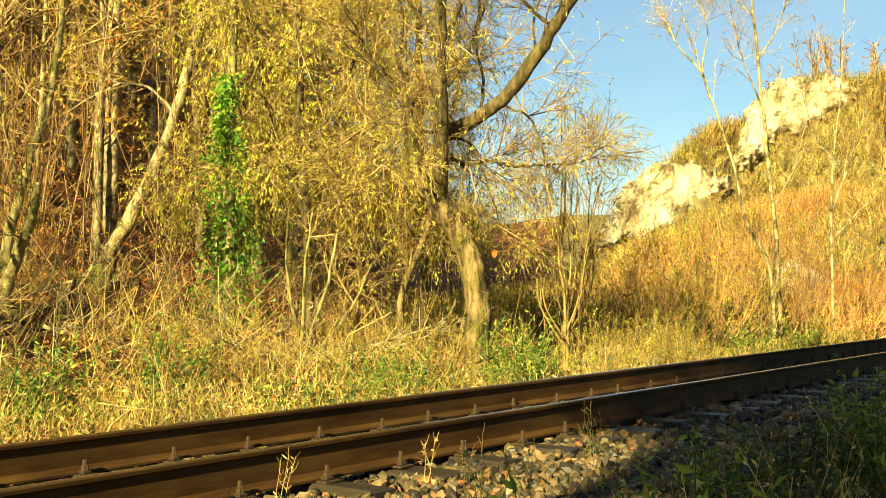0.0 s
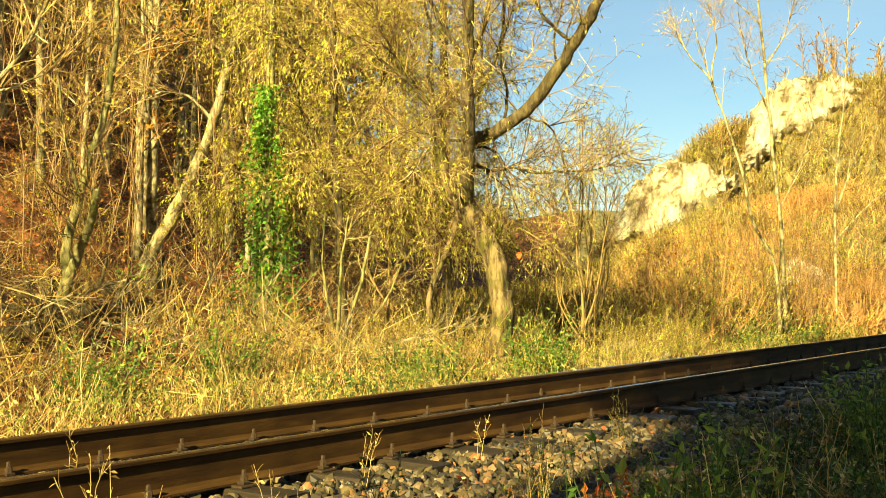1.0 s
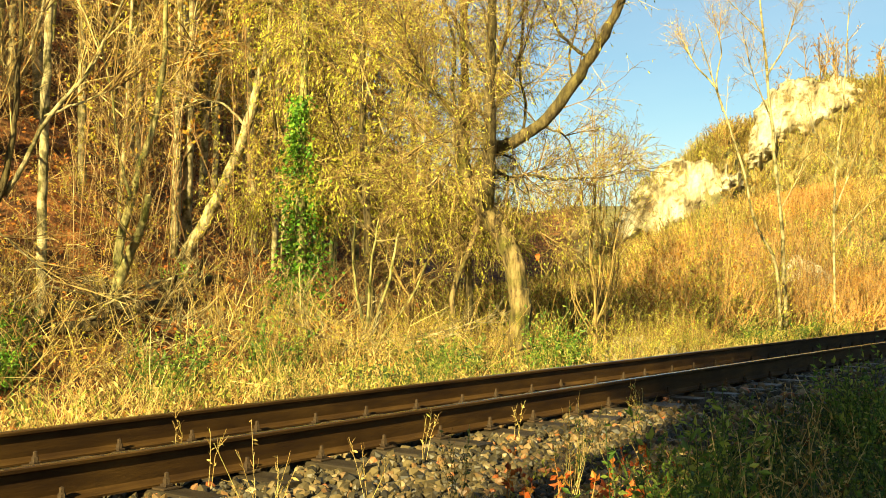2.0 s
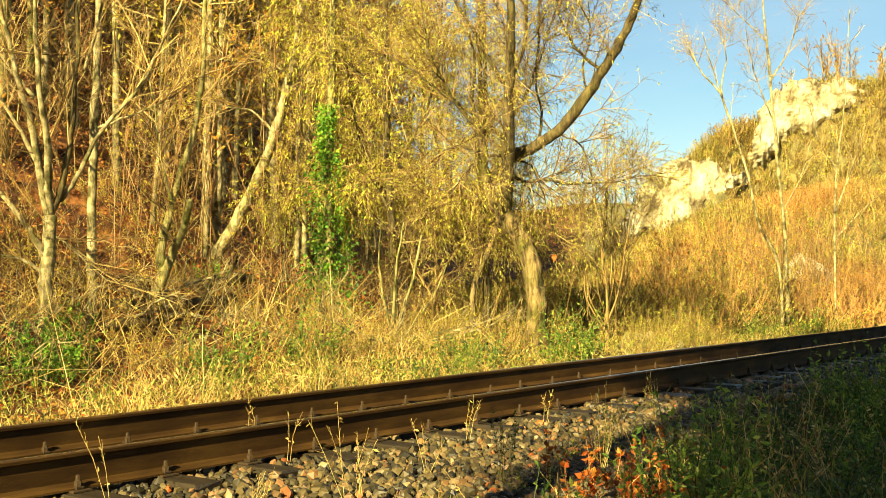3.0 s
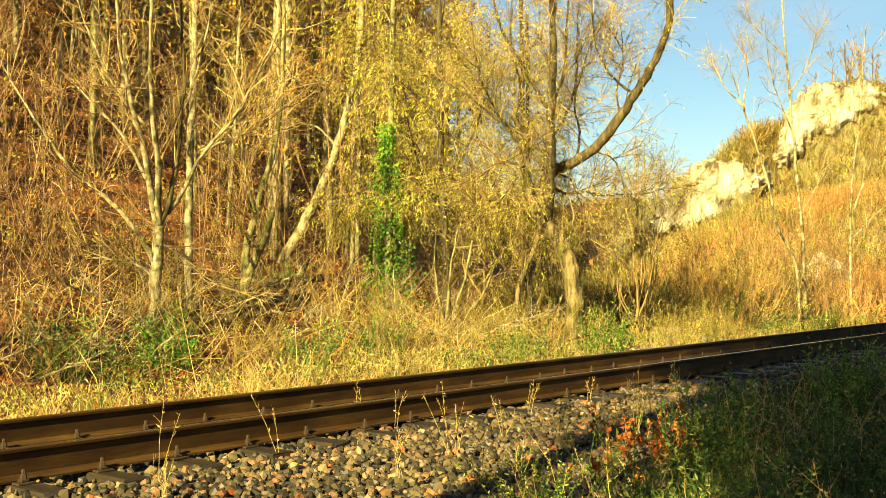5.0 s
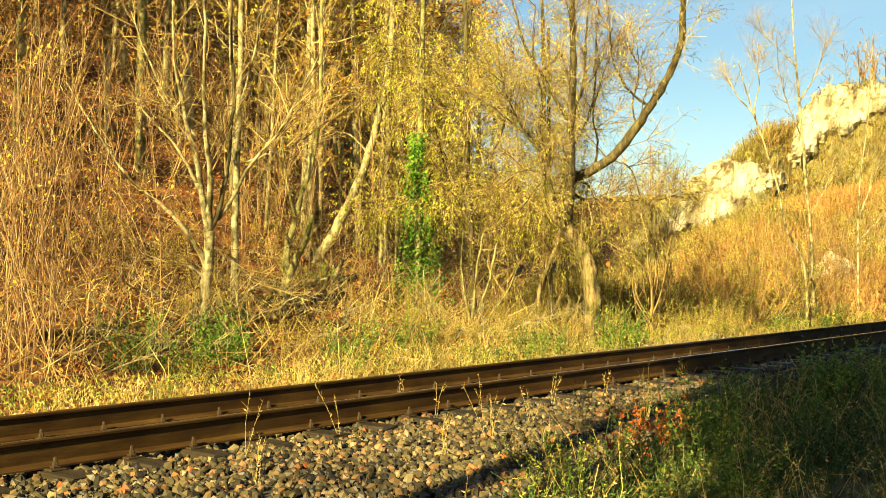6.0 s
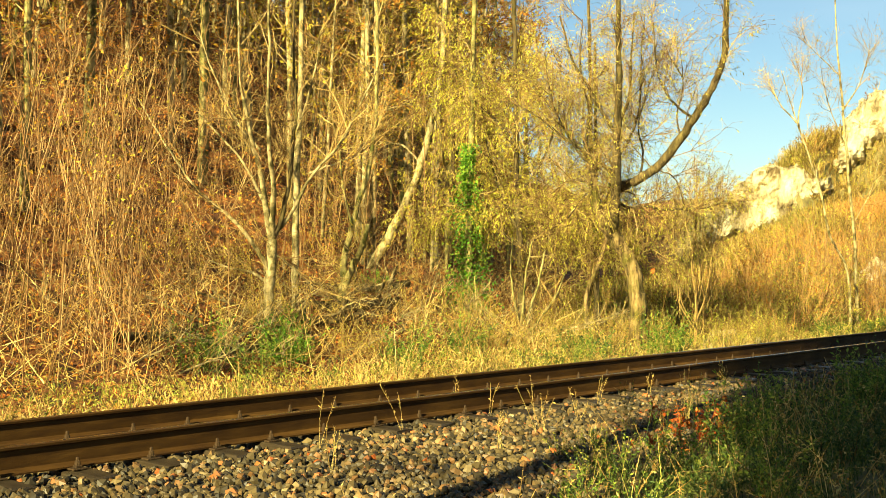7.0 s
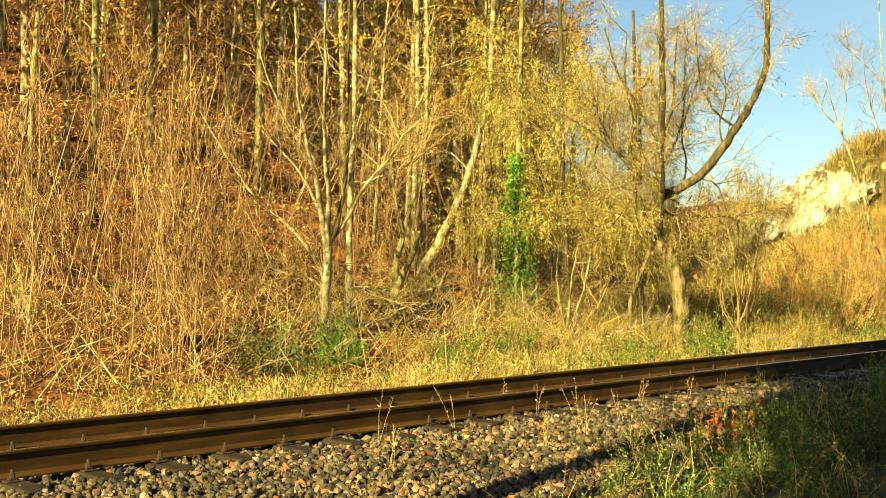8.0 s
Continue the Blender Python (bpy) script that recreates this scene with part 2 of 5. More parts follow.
def unit(a):
    a = np.asarray(a, float)
    return a / np.maximum(np.linalg.norm(a, axis=-1, keepdims=True), 1e-9)


def tube(geo, path, radii, sides=7, lumpy=0.0, cap=True):
    p = np.asarray(path, float)
    r = np.asarray(radii, float)
    tan = unit(np.gradient(p, axis=0))
    ref = np.array([0.31, 0.95, 0.02]) if abs(tan[:, 2]).mean() > 0.5 else np.array([0.05, 0.1, 0.99])
    a = unit(np.cross(tan, ref))
    b = np.cross(tan, a)
    ang = np.linspace(0, 2 * np.pi, sides, endpoint=False)
    rr = r[:, None] * (1 + lumpy * rng.normal(0, 1, (len(p), sides)))
    v = p[:, None] + rr[..., None] * (np.cos(ang)[None, :, None] * a[:, None] + np.sin(ang)[None, :, None] * b[:, None])
    n, k = len(p), np.arange(sides)
    q = [np.stack([i * sides + k, i * sides + (k + 1) % sides, (i + 1) * sides + (k + 1) % sides, (i + 1) * sides + k], 1) for i in range(n - 1)]
    vv = np.concatenate([v.reshape(-1, 3), p[-1:] + tan[-1:] * r[-1] * 0.4])
    t = np.stack([(n - 1) * sides + k, (n - 1) * sides + (k + 1) % sides, np.full(sides, n * sides)], 1) if cap else None
    geo.add(vv, np.concatenate(q), t)


def spline(points, steps=5):
    """A smooth path through a few points."""
    p = np.asarray(points, float)
    p = np.vstack([2 * p[0] - p[1], p, 2 * p[-1] - p[-2]])
    out = []
    for i in range(1, len(p) - 2):
        for s in np.linspace(0, 1, steps, endpoint=False):
            a, b, c, d = p[i - 1:i + 3]
            out.append(0.5 * (2 * b + (c - a) * s + (2 * a - 5 * b + 4 * c - d) * s * s + (3 * b - a - 3 * c + d) * s ** 3))
    out.append(p[-2])
    return np.array(out)


def stems(geo, p0, p1, p2, r0, r2, sides=3):
    """Many thin bent stems at once, each through three points."""
    n = len(p0)
    if n == 0:
        return
    tan = unit(p2 - p0)
    ref = unit(rng.normal(0, 1, (n, 3)))
    a = unit(np.cross(tan, ref))
    b = np.cross(tan, a)
    ang = np.linspace(0, 2 * np.pi, sides, endpoint=False)
    ring = np.cos(ang)[None, :, None] * a[:, None] + np.sin(ang)[None, :, None] * b[:, None]
    r0, r2 = np.broadcast_to(r0, n), np.broadcast_to(r2, n)
    v = np.stack([p0[:, None] + ring * r0[:, None, None], p1[:, None] + ring * ((r0 + r2) / 2)[:, None, None], p2[:, None] + ring * r2[:, None, None]], 1)
    k = np.arange(sides)
    one = np.concatenate([np.stack([i * sides + k, i * sides + (k + 1) % sides, (i + 1) * sides + (k + 1) % sides, (i + 1) * sides + k], 1) for i in (0, 1)])
    geo.add(v.reshape(-1, 3), (one[None] + (np.arange(n) * 3 * sides)[:, None, None]).reshape(-1, 4))


def leaves(geo, c, along, length, width, fold=0.25):
    """Many folded leaves: a base, a tip and two sides."""
    n = len(c)
    if n == 0:
        return
    along = unit(along)
    side = unit(np.cross(along, rng.normal(0, 1, (n, 3))))
    nor = np.cross(along, side)
    length, width = np.broadcast_to(length, n)[:, None], np.broadcast_to(width, n)[:, None]
    v = np.stack([c, c + along * length * 0.45 + side * width / 2 + nor * width * fold, c + along * length, c + along * length * 0.45 - side * width / 2 + nor * width * fold], 1)
    geo.add(v.reshape(-1, 3), np.arange(4 * n).reshape(n, 4))


def fork(p, d, length, spread, up=0.0, bend=0.25):
    """Stems that leave the points p near the direction d: three points each."""
    n = len(p)
    length = np.broadcast_to(length, n)[:, None]
    w = unit(unit(d) + spread * rng.normal(0, 1, (n, 3)) + np.array([0, 0, up]))
    p1 = p + w * length * 0.5
    w2 = unit(w + bend * rng.normal(0, 1, (n, 3)) + np.array([0, 0, up * 0.6]))
    return p, p1, p1 + w2 * length * 0.5


def along_stems(s, count, low=0.25):
    """Points and directions at random along stems from fork()."""
    p0, p1, p2 = s
    i = np.repeat(np.arange(len(p0)), count)
    f = rng.uniform(low, 1, len(i))[:, None]
    h = np.clip(f * 2, 0, 1)
    g = np.clip(f * 2 - 1, 0, 1)
    return p0[i] + (p1[i] - p0[i]) * h + (p2[i] - p1[i]) * g, unit(np.where(f < 0.5, p1[i] - p0[i], p2[i] - p1[i]))


def part(name, geo, material, parent, label="", smooth=False):
    ob = new(name, geo.mesh(name, material, smooth) if isinstance(geo, Geo) else geo)
    ob.parent = parent
    return tagged(ob, label) if label else ob


def root(name, label, category, m=None, group="", kind=""):
    ob = new(name)
    ob.empty_display_size = 0.1
    if m is not None:
        ob.matrix_world = m
    return tagged(ob, label, category, group, kind)


def stuff(name, geo, material, label, category, smooth=False):
    return tagged(new(name, geo.mesh(name, material, smooth)), label, category, kind="stuff")


def step(a, b, x):
    s = np.clip((np.asarray(x, float) - a) / (b - a), 0, 1)
    return s * s * (3 - 2 * s)


# ---- the lie of the land ----
CLIFF = np.array([51.3, 27.0])
CLIFF_R, CLIFF_B = np.array([0.375, -0.927]), np.array([0.927, 0.375])


def ripple(x, y, f, seed=0.0):
    return np.sin(x * f + 1.3 * np.sin(y * f * 0.7 + seed)) * np.sin(y * f * 1.1 + 1.7 * np.sin(x * f * 0.6 + 2 * seed))


def ridge_height(a):
    return np.interp(a, [-6, -2, 0, 2, 4, 6.5, 8.5, 13, 22, 34, 50], [0, 1.6, 4.2, 6.3, 7.8, 9.2, 10.3, 10.9, 11.0, 6, 0])


def verge_edge(x):
    """Where the ballast gives way to the grass in the foreground."""
    return np.clip(2.65 + 0.22 * (np.asarray(x, float) - 2), 2.3, 4.6) + 0.25 * np.sin(np.asarray(x) * 1.7)


def land(x, y):
    x, y = np.asarray(x, float), np.asarray(y, float)
    z = -0.12 + 0.05 * ripple(x, y, 0.9) + 0 * x
    z = z - 0.18 * step(9.8, 10.8, y) + 0.3 * step(11.2, 13.5, y)
    z = z - 0.16 * step(-0.6, -0.1, y - verge_edge(x)) * (1 - step(9.6, 10.4, y))
    s = y - 13.5 - 0.62 * np.maximum(0, x - 17)
    s = np.maximum(s, 0)
    hill = 0.27 * s + 0.42 * np.maximum(s - 6, 0)
    hill = np.where(hill > 34, 34 + 4 * np.tanh((hill - 34) / 8), hill)
    z = z + hill * (1 + 0.08 * ripple(x, y, 0.16, 1.0)) + step(0, 5, s) * 0.18 * ripple(x, y, 0.7, 3.0)
    a = (x - CLIFF[0]) * CLIFF_R[0] + (y - CLIFF[1]) * CLIFF_R[1]
    b = (x - CLIFF[0]) * CLIFF_B[0] + (y - CLIFF[1]) * CLIFF_B[1]
    set_back = 2.4 * step(4.3, 5.6, a)
    rise = 0.45 * step(-17, 0.5, b - set_back * 0.4) + 0.55 * step(0.2, 3.2, b - set_back)
    z = z + ridge_height(a) * rise * step(10.2, 16, y) * (1 - step(60, 110, b)) * (1 + 0.05 * ripple(x, y, 0.5, 2.0))
    far = np.exp(-((x - 118) / 26) ** 2 - ((y - 66) / 24) ** 2) * 9.5
    return z + far


def plain(v):
    return float(np.asarray(v))


axis_x = np.concatenate([[-1500, -600, -250, -100, -50, -30, -20], np.arange(-14, 64, 0.6), np.arange(64, 150, 3.0), [170, 220, 320, 600, 1500]])
axis_y = np.concatenate([[-1500, -600, -250, -100, -50, -25], np.arange(-14, 50, 0.6), np.arange(50, 110, 2.5), [130, 170, 250, 600, 1500]])
gx, gy = np.meshgrid(axis_x, axis_y, indexing="ij")
gi = np.arange(gx.size).reshape(gx.shape)
ground_geo = Geo().add(np.stack([gx, gy, land(gx, gy)], -1), np.stack([gi[:-1, :-1], gi[1:, :-1], gi[1:, 1:], gi[:-1, 1:]], -1))
tagged(new("ground", ground_geo.mesh("ground", FLOOR, True)), "brown autumn forest floor with leaf litter rising into a hillside", "ground", kind="structure")

# ---- the railway ----
NEAR_RAIL, FAR_RAIL, GAUGE_MID = 6.9, 8.4, 7.65


def bed_height(x, y):
    x, y = np.asarray(x, float), np.asarray(y, float)
    z = -0.155 - 0.02 * (np.abs(y - GAUGE_MID) < 0.68) - 0.1 * step(9.3, 10.3, y) - 0.05 * step(5.6, 3.6, y) + 0.012 * ripple(x, y, 3.0)
    return z


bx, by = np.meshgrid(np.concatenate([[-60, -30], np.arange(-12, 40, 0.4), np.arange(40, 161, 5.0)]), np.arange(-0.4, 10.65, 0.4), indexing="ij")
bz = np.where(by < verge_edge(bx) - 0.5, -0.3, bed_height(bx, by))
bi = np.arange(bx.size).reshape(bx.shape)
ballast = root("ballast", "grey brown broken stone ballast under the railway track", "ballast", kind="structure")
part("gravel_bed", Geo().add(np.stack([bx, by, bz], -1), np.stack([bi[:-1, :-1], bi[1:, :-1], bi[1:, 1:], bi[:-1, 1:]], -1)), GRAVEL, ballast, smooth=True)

track = root("railway_track", "single railway track with rusty steel rails on old sleepers", "railway track")
PROFILE = [(-0.072, -0.085), (-0.072, -0.07), (-0.032, -0.056), (-0.009, -0.035), (-0.009, 0.122), (-0.034, 0.137), (-0.036, 0.158), (-0.028, 0.1665), (-0.012, 0.1705),
           (0.012, 0.1705), (0.028, 0.1665), (0.036, 0.158), (0.034, 0.137), (0.009, 0.122), (0.009, -0.035), (0.032, -0.056), (0.072, -0.07), (0.072, -0.085)]


def rail_mesh(name):
    xs = np.concatenate([np.arange(-40, 60, 1.0), np.arange(60, 165, 5.0)])
    n, k = len(PROFILE), np.arange(len(PROFILE))
    v = np.array([[(x, y + 0.0015 * math.sin(x * 0.7), z) for y, z in PROFILE] for x in xs])
    q = np.concatenate([np.stack([i * n + k, (i + 1) * n + k, (i + 1) * n + (k + 1) % n, i * n + (k + 1) % n], 1) for i in range(len(xs) - 1)])
    me = Geo().add(v.reshape(-1, 3), q).mesh(name, RAIL)
    me.materials.append(RAIL_TOP)
    top = np.tile(((k > 6) & (k < 10)).astype(np.int32), len(xs) - 1)
    me.polygons.foreach_set("material_index", top)
    return me


rail_data = rail_mesh("rail")
for y in (NEAR_RAIL, FAR_RAIL):
    part("rail", rail_data, None, track, "rusty brown rail with a worn paler head").location = (0, y, 0)


def box(geo, x0, x1, y0, y1, z0, z1, chamfer=0.008, warp=0.0):
    c = chamfer
    rings = [(c, z0), (0, z0 + c), (0, z1 - c), (c, z1)]
    v = []
    for inset, z in rings:
        for x, y in ((x0 + inset, y0 + inset), (x1 - inset, y0 + inset), (x1 - inset, y1 - inset), (x0 + inset, y1 - inset)):
            v.append((x, y, z))
    v = np.array(v) + (rng.normal(0, warp, (16, 3)) if warp else 0)
    q = [(i * 4 + k, i * 4 + (k + 1) % 4, i * 4 + 4 + (k + 1) % 4, i * 4 + 4 + k) for i in range(3) for k in range(4)] + [(3, 2, 1, 0), (12, 13, 14, 15)]
    geo.add(v, q)


def fastening_mesh():
    """A base plate with two upright screws and their nuts, one each side of the rail's foot."""
    g = Geo()
    box(g, -0.075, 0.075, -0.16, 0.16, -0.012, 0.004, 0.004)
    for y in (-0.098, 0.098):
        box(g, -0.03, 0.03, y - 0.03, y + 0.03, 0.003, 0.026, 0.004)
        tube(g, [(0, y, 0.024), (0, y, 0.06)], [0.027, 0.026], 6)
        tube(g, [(0, y, 0.06), (0, y, 0.066)], [0.02, 0.019], 8)
        tube(g, [(0, y, 0.066), (0, y, 0.098)], [0.017, 0.016], 6)
    return g.mesh("fastening", IRON)


fastening = fastening_mesh()
sleeper_data = []
for i in range(4):
    g = Geo()
    box(g, -0.125, 0.125, -1.32, 1.3, -0.16, -0.013, 0.012, 0.006)
    sleeper_data.append(g.mesh("sleeper", SLEEPER))
for i in range(110):
    x = -11.9 + 0.77 * i + rng.normal(0, 0.015)
    s = part("sleeper", sleeper_data[i % 4], None, track)
    s.matrix_basis = pose(x, GAUGE_MID + rng.normal(0, 0.025), -0.085, 0, 0, rng.normal(0, 0.8))
    for y in (-0.75, 0.75):
        part("fastening", fastening, None, s).location = (0, y, 0.0)

# ---- trees drawn branch by branch ----
VIEW = math.radians(37.3)
SIDE, DEEP = np.array([math.sin(VIEW), -math.cos(VIEW), 0]), np.array([math.cos(VIEW), math.sin(VIEW), 0])


def limbs_of(base, paths):
    """Branch paths given as (sideways, height), with a depth that wanders away from the plane."""
    out = []
    for i, (pts, r0, r1) in enumerate(paths):
        drift = 0.0 if i == 0 else rng.uniform(-0.35, 0.35)
        n = len(pts)
        p = [SIDE * a + DEEP * drift * (k / (n - 1)) * abs(pts[-1][1] - pts[0][1] + 0.6) + np.array([0, 0, z]) for k, (a, z) in enumerate(pts)]
        p = np.array(p)
        if i == 0:
            p[0, 2] = plain(land(base[0], base[1])) - 0.25
        s = spline(p, 5)
        s[1:-1] += rng.normal(0, 0.006 + r0 * 0.025, (len(s) - 2, 3))
        out.append((s, np.linspace(r0, r1, len(s)) * (1 + 0.05 * rng.normal(0, 1, len(s)))))
    return out


def tree(label, base, paths, bark, twig_bark=None, twigs=(10, 5, 3), reach=(1.0, 0.45, 0.2), leaf=None, leaf_count=3, leaf_size=(0.07, 0.02), up=0.25, droop=0.3,
         spread=0.8, category="tree", sides=9, thin=0.008, group="", low=0.2, leaf_on=1.0, limb_bark=None, dark=()):
    """A tree whose trunk and limbs follow given paths, with three ranks of twigs and leaves on the last two."""
    ob = root("tree", label, category, pose(base[0], base[1], 0), group)
    limbs = limbs_of(base, paths)
    for i, (s, r) in enumerate(limbs):
        g = Geo()
        if i == 0:
            r = r.copy()
            r[:3] *= [1.3, 1.12, 1.04]
        tube(g, s, r, sides if i == 0 else 7, 0.05 if i == 0 else 0.04)
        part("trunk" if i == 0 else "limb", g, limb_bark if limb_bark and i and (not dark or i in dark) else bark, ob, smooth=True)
    g, p, d = Geo(), [], []
    for i, (s, r) in enumerate(limbs):
        count = twigs[0] if i else max(2, twigs[0] // 3)
        f = rng.uniform(low if i else 0.45, 1, count) * (len(s) - 1.01)
        k = f.astype(int)
        p.append(s[k] + (s[k + 1] - s[k]) * (f - k)[:, None])
        d.append(unit(s[k + 1] - s[k]))
    p, d = np.concatenate(p), np.concatenate(d)
    one = fork(p, d, reach[0] * rng.uniform(0.4, 1.2, len(p)), spread, up)
    stems(g, *one, thin * 1.7, thin * 0.7, 4)
    p, d = along_stems(one, twigs[1])
    two = fork(p, d, reach[1] * rng.uniform(0.5, 1.3, len(p)), 0.65, up - droop * 0.4)
    stems(g, *two, thin * 0.75, thin * 0.4)
    p, d = along_stems(two, twigs[2])
    three = fork(p, d, reach[2] * rng.uniform(0.5, 1.4, len(p)), 0.6, -droop)
    stems(g, *three, thin * 0.45, thin * 0.25)
    tagged(part("twig_growth", g, twig_bark or BARK_TWIG, ob), kind="stuff")
    if leaf:
        g = Geo()
        p, d = along_stems(three, leaf_count, 0.1)
        keep = rng.random(len(p)) < leaf_on
        p, d = p[keep], d[keep]
        leaves(g, p, d + rng.normal(0, 0.6, p.shape) - np.array([0, 0, droop * 2]), leaf_size[0] * rng.uniform(0.6, 1.3, len(p)), leaf_size[1] * rng.uniform(0.7, 1.3, len(p)))
        tagged(part("crown", g, leaf, ob, "thin autumn leaves"), kind="stuff")
    return ob


WILLOW = [
    ([(0.1, 0.14), (0.1, 0.78), (0.06, 1.2), (-0.06, 1.75), (-0.32, 2.23), (-0.49, 2.5)], 0.2, 0.17),
    ([(-0.49, 2.45), (-0.72, 2.77), (-0.89, 3.26), (-0.98, 3.85), (-0.95, 4.13)], 0.14, 0.1),
    ([(-0.49, 2.45), (-0.48, 3.04), (-0.46, 3.58), (-0.49, 4.45), (-0.46, 5.53), (-0.5, 6.62), (-0.56, 8.3)], 0.14, 0.05),
    ([(-0.46, 3.48), (-0.17, 3.64), (0.15, 3.78), (0.52, 4.06), (1.05, 4.76), (1.42, 5.39), (1.68, 5.93), (1.82, 6.56), (1.79, 8.2)], 0.13, 0.06),
    ([(-1.09, 0.2), (-1.07, 1.1), (-0.86, 1.64), (-0.59, 2.4), (-0.48, 3.1)], 0.055, 0.05),
    ([(-0.49, 3.91), (-1.09, 4.4), (-1.63, 4.77), (-2.28, 5.31), (-2.82, 5.63)], 0.05, 0.015),
    ([(-0.47, 4.85), (-0.3, 5.2), (-0.12, 5.7), (-0.1, 6.4), (-0.02, 7.6)], 0.05, 0.02),
    ([(0.45, 3.1), (0.75, 3.06), (1.06, 3.08), (1.58, 3.09), (1.99, 3.24)], 0.03, 0.01),
    ([(-0.95, 3.69), (-1.41, 3.75), (-1.73, 3.58), (-2.16, 3.15)], 0.035, 0.012),
    ([(-0.48, 4.9), (-0.72, 5.3), (-1.09, 5.97), (-1.42, 6.51), (-1.74, 7.6)], 0.05, 0.02),
    ([(1.3, 5.2), (1.0, 5.4), (0.66, 5.78), (0.44, 6.35), (0.36, 7.3)], 0.035, 0.012),
    ([(-0.46, 3.3), (-0.1, 3.1), (0.35, 3.15), (0.62, 2.9)], 0.04, 0.012),
    ([(-0.95, 4.05), (-1.1, 4.6), (-1.05, 5.4), (-1.25, 6.4), (-1.2, 7.6)], 0.04, 0.012),
    ([(-0.95, 4.05), (-1.4, 4.5), (-1.9, 5.5), (-2.1, 6.6)], 0.03, 0.01),
    ([(-0.47, 4.2), (-0.1, 4.7), (0.15, 5.5), (0.2, 6.6), (0.3, 7.8)], 0.04, 0.012),
    ([(0.15, 3.8), (0.2, 4.4), (0.1, 5.0), (0.3, 5.8), (0.55, 6.6)], 0.03, 0.01),
    ([(1.05, 4.76), (1.0, 5.3), (1.15, 6.0), (1.1, 6.9)], 0.025, 0.008),
    ([(-0.48, 3.6), (-1.0, 3.5), (-1.5, 2.9), (-1.9, 2.6)], 0.03, 0.01),
    ([(-0.4, 3.5), (0.0, 3.4), (0.3, 2.7), (0.5, 2.0)], 0.025, 0.008),
    ([(0.52, 4.0), (0.9, 3.8), (1.1, 3.3), (1.15, 2.7)], 0.02, 0.007),
]
# Limbs listed in dark take the mossy bark with shade put into its colour.
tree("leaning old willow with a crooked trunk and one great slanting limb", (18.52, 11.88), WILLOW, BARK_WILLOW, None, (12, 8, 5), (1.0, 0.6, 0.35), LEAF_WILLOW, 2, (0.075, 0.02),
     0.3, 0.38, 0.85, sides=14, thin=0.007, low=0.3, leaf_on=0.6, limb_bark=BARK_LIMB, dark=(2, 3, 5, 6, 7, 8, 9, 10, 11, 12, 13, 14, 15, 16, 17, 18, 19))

FORK = [
    ([(0.0, -0.15), (-0.02, 0.71), (0.0, 1.22), (0.04, 1.74), (0.06, 2.22)], 0.115, 0.1),
    ([(0.0, 1.57), (-0.18, 1.93), (-0.35, 2.2), (-0.72, 2.62), (-1.17, 2.97), (-1.65, 3.5), (-2.15, 4.25), (-2.6, 5.0)], 0.055, 0.014),
    ([(0.04, 2.22), (-0.03, 2.78), (-0.11, 3.55), (-0.23, 4.06), (-0.31, 4.66), (-0.4, 5.26), (-0.44, 7.0)], 0.07, 0.02),
    ([(0.06, 2.26), (0.11, 2.69), (0.19, 3.22), (0.17, 3.91), (0.19, 4.69), (0.26, 5.57), (0.29, 7.4)], 0.07, 0.02),
    ([(0.06, 2.22), (0.29, 2.7), (0.44, 3.4), (0.53, 4.1), (0.63, 4.72), (0.6, 5.6), (0.64, 7.2)], 0.055, 0.02),
    ([(0.2, 2.45), (0.46, 2.75), (0.85, 3.45), (1.45, 4.1), (1.8, 4.75), (2.2, 5.5)], 0.045, 0.012),
    ([(-0.03, 2.78), (-0.42, 3.62), (-0.87, 4.19), (-1.32, 4.67)], 0.04, 0.012),
    ([(0.76, 3.54), (1.33, 3.74), (1.84, 3.94)], 0.02, 0.008),
    ([(0.03, 1.31), (-0.32, 1.57), (-0.7, 1.65), (-1.14, 1.81)], 0.03, 0.01),
    ([(0.04, 2.0), (0.37, 1.75), (0.94, 1.23)], 0.02, 0.008),
    ([(-0.2, 4.0), (-0.7, 4.6), (-1.2, 5.6), (-1.5, 6.4)], 0.03, 0.01),
    ([(0.55, 4.4), (0.9, 5.4), (1.1, 6.3)], 0.03, 0.01),
]
# Limb 4 gets the darkened bark to stand for a branch in shadow.
tree("pale bare tree branching low into many upright stems", (10.46, 15.26), FORK, BARK_PALE, BARK_TWIG, (9, 5, 4), (1.3, 0.6, 0.3), LEAF_OLIVE, 1, (0.05, 0.03), 0.3, 0.05, 0.55,
     thin=0.007, leaf_on=0.12, limb_bark=BARK_LIMB, dark=(4,))
tree("straight slender pale trunk among the trees", (11.88, 16.09), [([(0.0, 0.08), (-0.02, 2.15), (0.01, 3.57), (0.04, 4.99), (0.08, 5.94), (0.07, 9.4)], 0.08, 0.05)],
     BARK_PALE, None, (24, 4, 3), (1.2, 0.5, 0.25), LEAF_OLIVE, 1, (0.05, 0.03), 0.3, 0.1, 0.8, leaf_on=0.3)
BROKEN = [
    ([(0.0, -0.39), (0.09, 0.2), (0.23, 0.8), (0.34, 1.3)], 0.12, 0.1),
    ([(0.34, 1.3), (0.31, 1.8), (0.45, 2.41), (0.59, 3.02), (0.83, 3.83), (0.96, 4.75), (1.0, 6.28), (0.95, 8.0)], 0.085, 0.03),
    ([(0.23, 0.8), (0.51, 1.6), (0.7, 1.96), (0.85, 2.31), (0.94, 2.6)], 0.085, 0.055),
    ([(0.5, 2.6), (0.3, 3.4), (0.2, 4.4), (-0.1, 5.4)], 0.03, 0.01),
]
